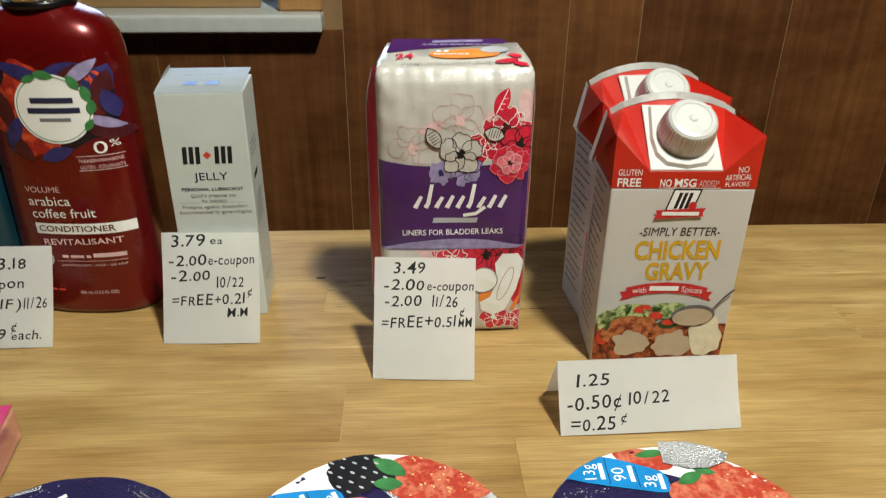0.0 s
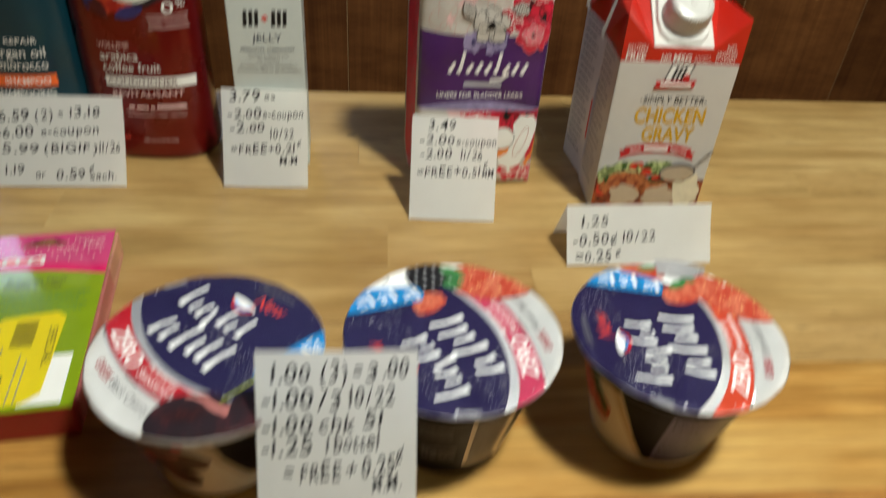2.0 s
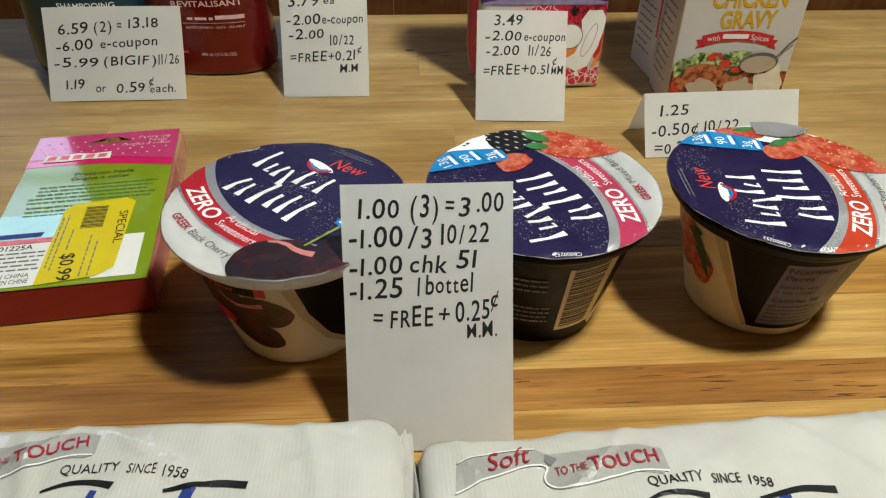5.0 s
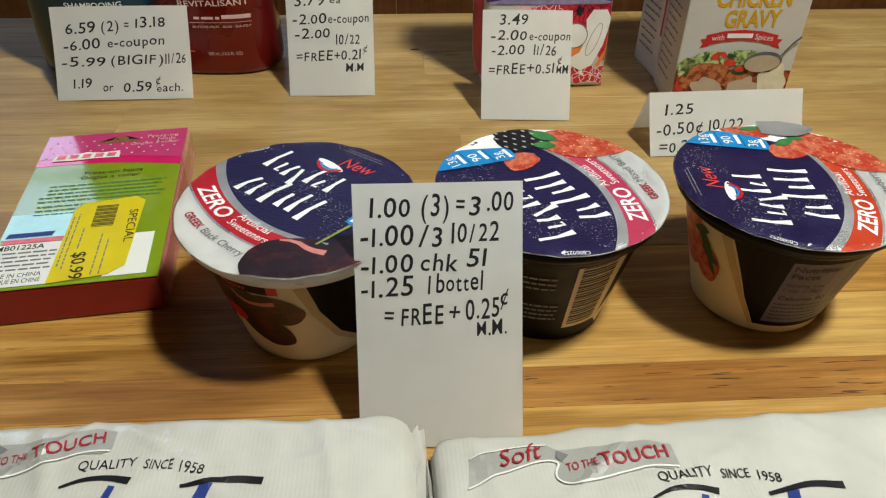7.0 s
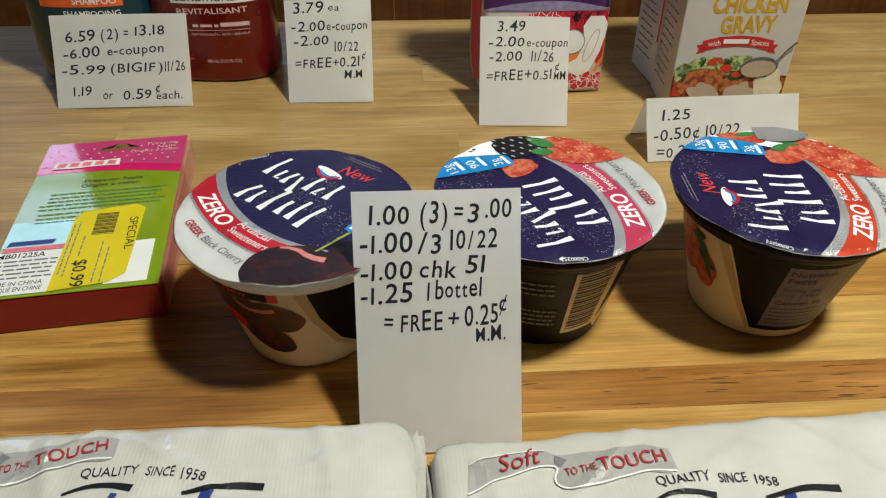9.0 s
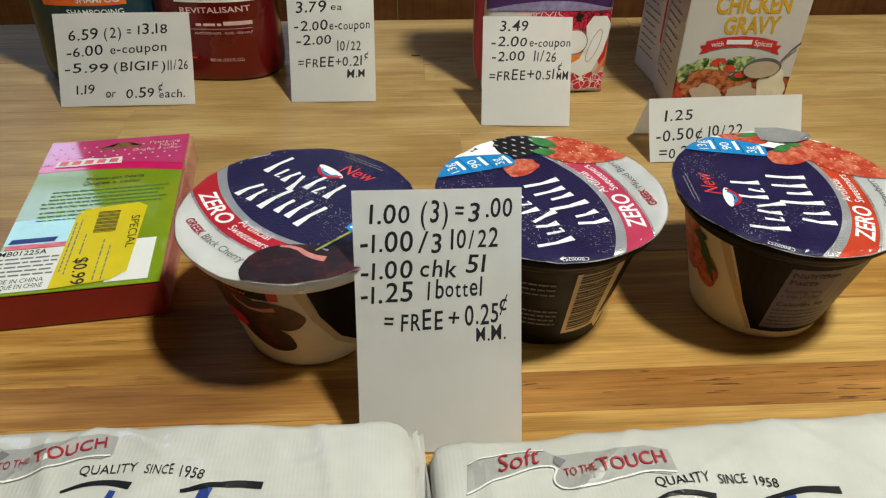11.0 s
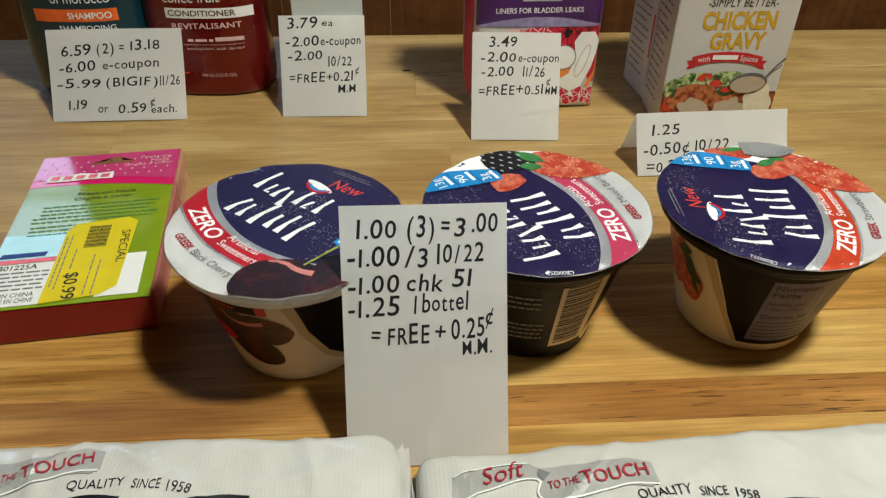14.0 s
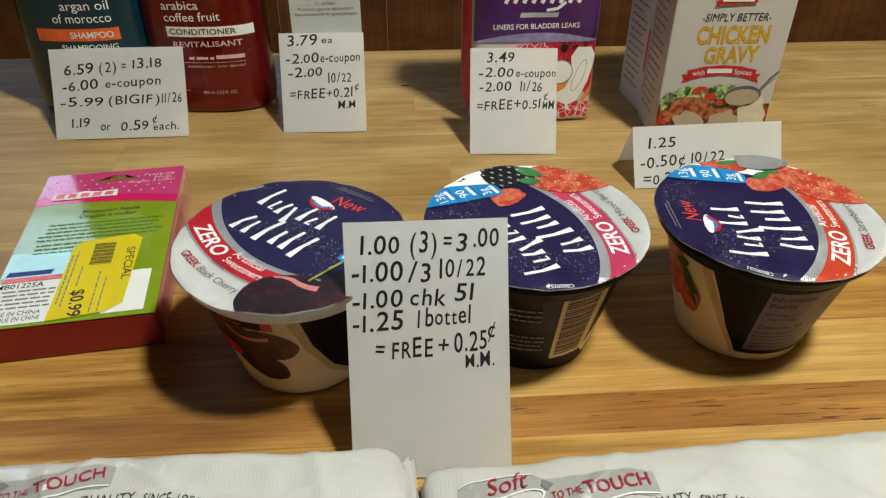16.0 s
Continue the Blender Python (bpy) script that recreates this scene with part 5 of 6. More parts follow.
bm.faces.new([bm.verts.new(p) for p in ((-0.0238, 0.001, 0.1445), (-0.0238, 0.040, 0.1445), (-0.0228, 0.040, 0.1515), (-0.0232, 0.030, 0.1508))])
bmesh.ops.solidify(bm, geom=bm.faces[:], thickness=0.0004)
part("side_flap", bm, M["box_white"], kb)
s = Art(kb, lambda u, v: (u, 0.0, v), 0.0002)
K = M["black"]
s.poly("wordmark", [rect(x0, 0.1036, x0 + 0.0024, 0.1140, 0.0006) for x0 in (-0.0138, -0.0102, -0.0066, 0.0040, 0.0076, 0.0112)], K, 0, "black slanting bars")
s.poly("wordmark", [[(0.0, 0.1110), (0.0024, 0.1088), (0.0, 0.1066), (-0.0024, 0.1088)]], M["coral"], 0, "red diamond")
s.text("JELLY", 0.0005, 0.0935, 0.0066, M["navy_text"], 0, 0, width=0.0190)
s.text("PERSONAL LUBRICANT", 0.0005, 0.0868, 0.0028, M["navy_text"], 0, 0, width=0.0350, bold=0.01)
for row, (txt, wd) in enumerate((("Quickly prepares you", 0.0260), ("for intimacy", 0.0145))):
    s.text(txt, 0.0005, 0.0828 - 0.0034 * row, 0.0031, M["grey"], 0, 0, width=wd)
for row, (txt, wd) in enumerate((("Protects against discomfort", 0.0370), ("Recommended by gynecologists", 0.0410))):
    s.text(txt, 0.0005, 0.0755 - 0.0034 * row, 0.0031, M["grey"], 0, 0, width=wd)
s.poly("rules", [rect(-0.0200, 0.0792, 0.0210, 0.0794)], M["pale_grey"], 0)
s = Art(kb, lambda u, v: (0.0235, u, v), 0.0002)
s.bars([(0.006, 0.026, 0.112 - 0.0035 * i, 0.0010) for i in range(3)] + [(0.006, 0.027, 0.078 - 0.0032 * i, 0.0010) for i in range(6)] + [(0.010, 0.026, 0.020, 0.0012)], M["grey"], 0, slant=1.0)
s.poly("wordmark", [rect(0.008, 0.0900, 0.020, 0.0935, 0.002)], K, 0)
s = Art(kb, lambda u, v: (u, v, float(np.interp(v, [p[0] for p in prof], [p[1] for p in prof]))), 0.0004)
s.poly("wordmark", [rect(-0.010, 0.009, -0.003, 0.014, 0.001), rect(0.002, 0.009, 0.009, 0.014, 0.001)], M["blue_text"], 0)
s.bars([(-0.012, 0.010, 0.024, 0.0014)], M["pale_grey"], 0)

# ---- liner packet ----
pk = thing("liner_packet", pose(0.0495, 0.4420, 0.0003, 0, 0, -0.5), "soft white packet of liners with purple band and red flowers", "packet")
PW, PD, PH = 0.0410, 0.0400, 0.1560


def pack_skin(u, v):
    """Front of the packet: a soft pillow."""
    k = max(0.0, 1 - (abs(u) / PW) ** 6)
    e = max(0.0, 1 - abs(2 * v / PH - 1) ** 10)
    high = max(0.0, min(1.0, (v - 0.118) / 0.03))
    dent = 0.0007 * noise.noise((u * 60, v * 40, 2.0)) + 0.0020 * high * abs(noise.noise((u * 130, v * 45, 5.0))) + 0.0005 * abs(noise.noise((u * 35 + v * 60, v * 25, 8.0)))
    return (u, 0.005 - 0.005 * k ** 0.5 * e ** 0.5 + dent, v)


bm = bmesh.new()
NU, NV = 40, 64
ring_pts = []
for j in range(NV + 1):
    v = PH * j / NV
    row = []
    e = max(0.0, 1 - abs(2 * v / PH - 1) ** 10) ** 0.5
    for i in range(NU + 1):
        row.append(bm.verts.new(pack_skin(-PW + 2 * PW * i / NU, v)))
    for i in range(1, 7):
        q = i / 7
        row.append(bm.verts.new((PW + 0.0010 * math.sin(math.pi * q) * e + 0.0005 * noise.noise((q * 5, v * 70, 1)), 0.005 + (PD - 0.01) * q, v)))
    for i in range(NU + 1):
        row.append(bm.verts.new((PW - 2 * PW * i / NU, PD - 0.005 + 0.005 * e * max(0, 1 - (abs(1 - 2 * i / NU)) ** 6) ** 0.5, v)))
    for i in range(1, 7):
        q = i / 7
        row.append(bm.verts.new((-PW - 0.0010 * math.sin(math.pi * q) * e - 0.0005 * noise.noise((q * 5, v * 70, 4)), PD - 0.005 - (PD - 0.01) * q, v)))
    ring_pts.append(row)
for a, b in zip(ring_pts, ring_pts[1:]):
    for i in range(len(a)):
        bm.faces.new((a[i], a[(i + 1) % len(a)], b[(i + 1) % len(a)], b[i]))
bm.faces.new(ring_pts[0][::-1])
top_ring = [bm.verts.new((p.co.x * (0.97 - 0.2 * max(0, p.co.y / PD - 0.3)), 0.020 + (p.co.y - 0.020) * 0.92, PH + 0.0015 + 0.0095 * max(0.0, p.co.y) / PD)) for p in ring_pts[-1]]
for i in range(len(top_ring)):
    bm.faces.new((ring_pts[-1][i], ring_pts[-1][(i + 1) % len(top_ring)], top_ring[(i + 1) % len(top_ring)], top_ring[i]))
bm.faces.new(top_ring)
bag = part("film_bag", bm, M["pack_white"], pk, "glossy white film", True)
for sx in (-1, 1):
    bm = bmesh.new()
    seg = 14
    wide = 0.0058 if sx < 0 else 0.0028
    tip = lambda q: min(1.0, 0.35 + 6 * (1 - q)) * min(1.0, 0.5 + 5 * q)
    wave = lambda i: 0.0005 * noise.noise((i * 0.45, sx * 3.0, 2.0))
    pa = [bm.verts.new((sx * (PW - 0.0004), 0.0085, 0.006 + 0.149 * i / seg)) for i in range(seg + 1)]
    pb = [bm.verts.new((sx * (PW + wide * tip(i / seg) + wave(i)), 0.018, 0.006 + 0.150 * i / seg)) for i in range(seg + 1)]
    pc = [bm.verts.new((sx * (PW - 0.0004), 0.030, 0.006 + 0.149 * i / seg)) for i in range(seg + 1)]
    for i in range(seg):
        bm.faces.new((pa[i], pa[i + 1], pb[i + 1], pb[i]))
        bm.faces.new((pb[i], pb[i + 1], pc[i + 1], pc[i]))
    part("side_seam", bm, M["crimson"], pk, "crumpled red side gusset", True)
    bm = bmesh.new()
    ea = [bm.verts.new((sx * (PW + wide * tip(i / seg) + wave(i) - 0.0002), 0.0178, 0.006 + 0.150 * i / seg)) for i in range(seg + 1)]
    eb = [bm.verts.new((v.co.x + sx * 0.0009, v.co.y + 0.001, v.co.z)) for v in ea]
    for i in range(seg):
        bm.faces.new((ea[i], ea[i + 1], eb[i + 1], eb[i]))
    bmesh.ops.solidify(bm, geom=bm.faces[:], thickness=0.0004)
    part("seam_edge", bm, M["pack_white"], pk, "white welded edge")
pack_grid = [[Vector(pack_skin(-PW + 2 * PW * i / NU, PH * j / NV)) for i in range(NU + 1)] for j in range(NV + 1)]
s = Art(bag, lambda u, v: between(pack_grid, (u / PW + 1) / 2, v / PH), 0.00008, (2 * PW / NU, PH / NV))
edge = [(-0.0405, 0.0), (0.0405, 0.0), (0.0405, PH - 0.002), (-0.0405, PH - 0.002)]
cl = lambda os: [q for q in (clip(o, edge) for o in os) if q]
arcpts = lambda v, sag: [(-0.0405 + 0.081 * i / 16, v + sag * (2 * i / 16 - 1) ** 2) for i in range(17)]
s.poly("purple_band", [arcpts(0.0645, -0.006) + arcpts(0.1075, 0.0035)[::-1]], M["purple"], 2, "purple printed band")
s.poly("band_edge", [stroke(arcpts(0.0642, -0.006), 0.0007)], M["lilac"], 3)
s.poly("wordmark", [stroke([(-0.0215 + 0.0058 * k, 0.0835), (-0.0200 + 0.0058 * k, 0.0865), (-0.0180 + 0.0058 * k, (0.0905, 0.0975, 0.0900, 0.0908)[k % 4])], 0.0026, 0.0020) for k in range(9)] + [stroke([(0.0050, 0.0790), (0.0120, 0.0800), (0.0170, 0.0840)], 0.0020)], M["white"], 3, "white slanting brush strokes")
s.poly("wordmark", [rect(-0.0120, 0.0745, 0.0125, 0.0775, 0.0008)], M["pale_grey"], 3)
s.text("LINERS FOR BLADDER LEAKS", -0.0005, 0.0672, 0.0047, M["white"], 3, 0.5, width=0.0560, bold=0.012)
def bloom(cx, cy, r, fill, line, heart, layer, rot=0, count=5, width=0.0005):
    """A printed flower: ragged petals with drawn edges and a dark heart."""
    shapes = [blob(cx + r * 0.52 * math.cos(radians(rot + k * 360 / count)), cy + r * 0.52 * math.sin(radians(rot + k * 360 / count)), r * 0.50, r * 0.46, rot + k * 360 / count, 0.45, 22, k + rot) for k in range(count)]
    if fill:
        s.poly("flower_print", cl(shapes), fill, layer)
    if line:
        for o in shapes:
            s.poly("flower_outline", cl(ring_outline(o, width)), line, layer + 1)
    if heart:
        s.poly("flower_heart", cl([blob(cx, cy, r * 0.2, r * 0.22, 0, 0.9, 26, rot + 1)]), heart, layer + 2)


bloom(0.0020, 0.1330, 0.0135, None, M["taupe"], M["blush"], 0, 10, 5, 0.00035)
bloom(-0.0225, 0.1180, 0.0125, None, M["taupe"], M["blush"], 0, 40, 5, 0.00035)
s.poly("flower_print", cl([blob(0.0365, 0.1380, 0.0050, 0.0085, 0, 0.5, 30, 7), blob(-0.0120, 0.1290, 0.0065, 0.0030, 30, 0.5, 24, 8), blob(0.0195, 0.1350, 0.0045, 0.0035, 0, 0.5, 24, 9)]), M["blush"], 0)
bloom(0.0270, 0.1275, 0.0125, M["crimson"], M["white"], M["maroon"], 0, 20, 5, 0.0004)
bloom(0.0145, 0.1175, 0.0085, M["crimson"], M["white"], None, 0, 50, 5, 0.0004)
s.poly("leaf_print", cl([leafshape(0.0240, 0.1425, 0.0160, 0.0075, 65)]), M["crimson"], 2)
s.poly("leaf_veins", cl([stroke([(0.0210, 0.1360), (0.0270, 0.1490)], 0.0004)] + [stroke([(0.0225 + 0.0012 * k, 0.1390 + 0.0026 * k), (0.0245 + 0.0012 * k, 0.1385 + 0.0030 * k)], 0.0003) for k in range(3)]), M["white"], 3)
bloom(0.0060, 0.1055, 0.0090, M["lilac"], M["indigo"], M["indigo"], 3, 35, 5, 0.0003)
bloom(-0.0075, 0.1040, 0.0070, M["lilac"], None, M["indigo"], 3, 0)
bloom(0.0345, 0.1195, 0.0110, M["crimson"], M["black"], M["black"], 3, 65, 5, 0.0005)
bloom(0.0300, 0.1090, 0.0105, M["crimson"], M["rose"], None, 6, 15, 6, 0.0005)
bloom(0.0295, 0.1095, 0.0065, M["rose"], M["blush"], M["maroon"], 9, 30, 5, 0.0004)
bloom(0.0030, 0.1150, 0.0115, M["pack_white"], M["black"], M["black"], 6, 15, 5, 0.0004)
for cx, cy, l, rot in ((-0.0115, 0.1235, 0.0130, 120), (0.0205, 0.1255, 0.0115, 165)):
    s.poly("leaf_print", cl([leafshape(cx, cy, l, 0.0075, rot)]), M["pack_white"], 8)
    s.poly("leaf_outline", cl(ring_outline(leafshape(cx, cy, l, 0.0075, rot), 0.0006)), M["black"], 9)
    s.poly("leaf_veins", cl([stroke([(cx + q * l * 0.3 * math.cos(radians(rot)) - 0.0022 * math.sin(radians(rot)), cy + q * l * 0.3 * math.sin(radians(rot)) + 0.0022 * math.cos(radians(rot))), (cx + q * l * 0.3 * math.cos(radians(rot)) + 0.0022 * math.sin(radians(rot)), cy + q * l * 0.3 * math.sin(radians(rot)) - 0.0022 * math.cos(radians(rot)))], 0.0004) for q in (-0.8, -0.4, 0, 0.4, 0.8)]), M["black"], 9)
# lower field
s.poly("flower_print", cl([blob(0.0175, 0.0500, 0.0270, 0.0150, 0, 0.35, 60, 2), blob(0.0400, 0.0300, 0.0060, 0.0120, 0, 0.3, 30, 3), blob(0.0270, 0.0110, 0.0090, 0.0060, 0, 0.4, 30, 9), blob(0.0400, 0.0070, 0.0050, 0.0060, 0, 0.4, 30, 9)]), M["crimson"], 0, "red flowers")
s.poly("flower_print", cl([blob(-0.0130, 0.0560, 0.0080, 0.0050, 0, 0.5, 30, 4)]), M["blush"], 0)
bloom(-0.0010, 0.0525, 0.0085, M["crimson"], M["white"], None, 1, 20, 5, 0.0004)
bloom(0.0190, 0.0540, 0.0120, M["crimson"], M["black"], M["black"], 1, 40, 5, 0.0004)
bloom(0.0330, 0.0560, 0.0100, M["crimson"], M["black"], None, 1, 10, 5, 0.0004)
bloom(0.0250, 0.0110, 0.0085, M["crimson"], M["white"], M["white"], 1, 30, 5, 0.0004)
bloom(0.0370, 0.0090, 0.0065, M["crimson"], M["white"], None, 1, 0, 5, 0.0004)
s.poly("liner_print", cl([[(0.0170, 0.0170), (0.0240, 0.0130), (0.0310, 0.0165), (0.0370, 0.0300), (0.0410, 0.0470), (0.0370, 0.0540), (0.0280, 0.0545), (0.0240, 0.0480), (0.0255, 0.0360), (0.0220, 0.0260), (0.0160, 0.0225)]]), M["white"], 5, "white printed liner")
s.poly("liner_print", cl([q for q in ring_outline(ellipse(0.0305, 0.0345, 0.0030, 0.0115, -18, 20), 0.0005)]), M["taupe"], 6)
s.poly("liner_print", cl([ellipse(0.0175, 0.0375, 0.0085, 0.0085, 0, 28)]), M["white"], 6)
s.poly("liner_print", cl([q for q in ring_outline(ellipse(0.0175, 0.0375, 0.0082, 0.0082, 0, 28), 0.0006)]), M["grey"], 7)
s.poly("flower_print", cl([blob(0.0200, 0.0260, 0.0050, 0.0040, 30, 0.2, 24, 1), stroke([(0.0350, 0.0160), (0.0400, 0.0260), (0.0410, 0.0380)], 0.0030, 0.0015)]), M["pale_orange"], 4)
# print on the top of the packet
s = Art(bag, lambda u, v: (u * (1.0 - 0.16 * max(0, v / PD - 0.3)), v, PH + 0.0018 + 0.0095 * v / PD), 0.0003)
s.poly("purple_band", [[(-0.036, 0.0375), (0.030, 0.0378), (0.033, 0.0335), (0.010, 0.0295), (-0.022, 0.0255), (-0.037, 0.0215)]], M["purple"], 0)
s.poly("wordmark", [stroke([(-0.012, 0.0335), (-0.002, 0.0342), (0.010, 0.0345), (0.018, 0.0350)], 0.0024)], M["lilac"], 1)
s.bars([(-0.018, 0.022, 0.0298, 0.0013)], M["lilac"], 1)
s.poly("orange_panel", [blob(0.006, 0.0200, 0.0195, 0.0050, 3, 0.1, 36, 2)], M["pale_orange"], 1)
s.poly("dot", [ellipse(-0.0085 + 0.0042 * k, 0.0222, 0.0014, 0.0012, 0, 12) for k in range(2)], M["white"], 2)
s.bars([(-0.011, 0.008, 0.0185, 0.0010)], M["white"], 2)
s.poly("badge", [ellipse(0.0225, 0.0240, 0.0080, 0.0035, 4, 24)], M["pale_grey"], 2)
s.poly("flower_print", [blob(0.027, 0.0120, 0.0060, 0.0022, 10, 0.5, 30, 3), blob(0.034, 0.0090, 0.0040, 0.0022, -20, 0.5, 30, 4), blob(0.033, 0.0180, 0.0035, 0.0020, -20, 0.5, 30, 5)], M["crimson"], 1)
s.text("24", -0.0265, 0.0150, 0.0075, M["crimson"], 1, 3, width=0.0095, bold=0.02)
s.text("24 LINERS | PROTEGE-DESSOUS | PROTECTORES", 0.0, 0.0085, 0.0034, M["grey"], 1, 2, width=0.0560)

# ---- nail kit box ----
nk = thing("nail_kit_box", pose(-0.1903, 0.2290, 0.0003, 0, 0, 6.0) @ Matrix.Diagonal((0.948, 0.992, 0.95, 1)), "flat red box with pink and lime printed card lying down", "box")
NW, NL, NT = 0.0385, 0.1330, 0.0200
part("tray", boxed((-NW, 0.0, 0.0), (NW, NL - 0.030, NT - 0.001), 0.0012, 2), M["tray_red"], nk, "deep red card tray")
part("clear_edge", boxed((NW + 0.0002, 0.004, 0.004), (NW + 0.0022, NL - 0.004, NT + 0.0008), 0.0006), M["pink_clear"], nk, "clear pinkish plastic edge")
part("backing_card", boxed((-NW, 0.0, NT - 0.0008), (NW, NL, NT), 0.0003), M["lime"], nk, "glossy lime card")
s = Art(nk, lambda u, v: (u, v, NT), 0.00015)
curve = [(-NW + 2 * NW * i / 14, 0.1000 - 0.007 * (i / 14) ** 1.6 + 0.002 * math.sin(math.pi * i / 14)) for i in range(15)]
s.poly("header_print", [curve + [(NW, NL - 0.0005), (-NW, NL - 0.0005)]], M["hot_pink"], 0)
s.poly("header_print", [[(x, y + 0.007) for x, y in curve] + [(NW, NL - 0.0005), (-NW, NL - 0.0005)]], M["pink"], 1, "pink dotted header")
rng = random.Random(4)
s.poly("dot", [ellipse(-0.035 + 0.0065 * i + (j % 2) * 0.003, 0.1085 + 0.0052 * j, 0.0007, 0.0007, 0, 8) for i in range(11) for j in range(4)], M["blush"], 2)
s.poly("hang_slot", [[(-0.0100, 0.1225), (-0.0030, 0.1235), (0.0, 0.1275), (0.0040, 0.1280), (0.0080, 0.1235), (0.0130, 0.1230), (0.0130, 0.1215), (-0.0100, 0.1205)]], M["dark_joint"], 2, "punched hanging slot")
s.poly("wordmark", [[(-0.031, 0.1045), (-0.030, 0.1110), (-0.022, 0.1098), (-0.014, 0.1120), (-0.006, 0.1105), (0.004, 0.1115), (0.0045, 0.1045), (-0.008, 0.1050), (-0.020, 0.1040)]], M["white"], 3, "pale outlined word shape")
s.poly("wordmark", [rect(-0.029 + 0.0066 * k, 0.1058, -0.0245 + 0.0066 * k, 0.1096, 0.0006) for k in range(5)], M["rose"], 4)
s.text("Press-on", 0.0255, 0.1238, 0.0042, M["blush"], 3, 0, width=0.0170)
s.text("Nails", 0.0280, 0.1200, 0.0042, M["blush"], 3, 0, width=0.0100)
s.text("Ongles a coller", 0.0220, 0.1165, 0.0038, M["blush"], 3, 0, width=0.0270)
s.text("Press-on Nails", 0.0040, 0.0890, 0.0042, M["ink"], 1, 0, width=0.0300)
s.text("Ongles a coller", 0.0030, 0.0845, 0.0042, M["ink"], 1, 0, width=0.0300)
s.bars([(-0.026 - 0.003 * (i > 2), 0.033 - 0.002 * (i % 3), 0.0790 - 0.0034 * i, 0.0008) for i in range(5)] + [(-0.028, 0.010 - 0.004 * i, 0.0610 - 0.0034 * i, 0.0008) for i in range(3)], M["leaf"], 1)
s.poly("wordmark", [rect(-0.0360, 0.0370, -0.0150, 0.0405, 0.001)], M["deep_blue"], 1)
s.poly("wordmark", [rect(-0.0365, 0.0325, -0.0070, 0.0358)], M["rose"], 1)
s.poly("pale_corner", [rect(-0.0380, 0.0360, -0.0080, 0.0560)], M["teal_card"], 0)
s.poly("white_panel", [rect(-0.0380, 0.0015, -0.0080, 0.0320), rect(0.0140, 0.0025, 0.0330, 0.0330)], M["white"], 1)
s.text("MB01225A", -0.0270, 0.0275, 0.0050, M["ink"], 2, 0, width=0.0215, bold=0.01)
s.bars([(-0.0370, -0.0100, 0.0245 - 0.0030 * i, 0.0011) for i in range(5)], M["grey"], 2)
s.text("MADE IN CHINA", -0.0250, 0.0075, 0.0042, M["ink"], 2, 0, width=0.0240)
s.text("FABRIQU\u00c9 EN CHINE", -0.0250, 0.0035, 0.0042, M["ink"], 2, 0, width=0.0250)
s.poly("price_sticker", [[(-0.0095, 0.0010), (0.0160, 0.0035), (0.0230, 0.0090), (0.0250, 0.0600), (0.0200, 0.0640), (-0.0055, 0.0610), (-0.0085, 0.0550)]], M["yellow"], 3, "bright yellow price sticker")
s.text("SPECIAL", 0.0190, 0.0390, 0.0060, M["ink"], 4, -88, width=0.0260)
s.text("$0.99", -0.0010, 0.0115, 0.0085, M["ink"], 4, -86, width=0.0190, bold=0.01)
s.poly("barcode", [rect(0.0020, 0.0400 + 0.0010 * k, 0.0125, 0.0400 + 0.0010 * k + (0.0006 if k % 3 else 0.0003)) for k in range(18)], M["ink"], 4)
sticker = []
for k, (v0, v1) in enumerate(((0.012, 0.050), (0.010, 0.052), (0.024, 0.040), (0.004, 0.034), (0.004, 0.030))):
    x = (-0.0075, -0.0052, -0.0010, 0.0085, 0.0120)[k]
    v = v0
    while v < v1:
        w = rng.uniform(0.0015, 0.0045)
        sticker.append(rect(x, v, x + 0.0007, min(v + w, v1)))
        v += w + 0.0008
s.poly("fine_print", sticker, M["grey"], 4)


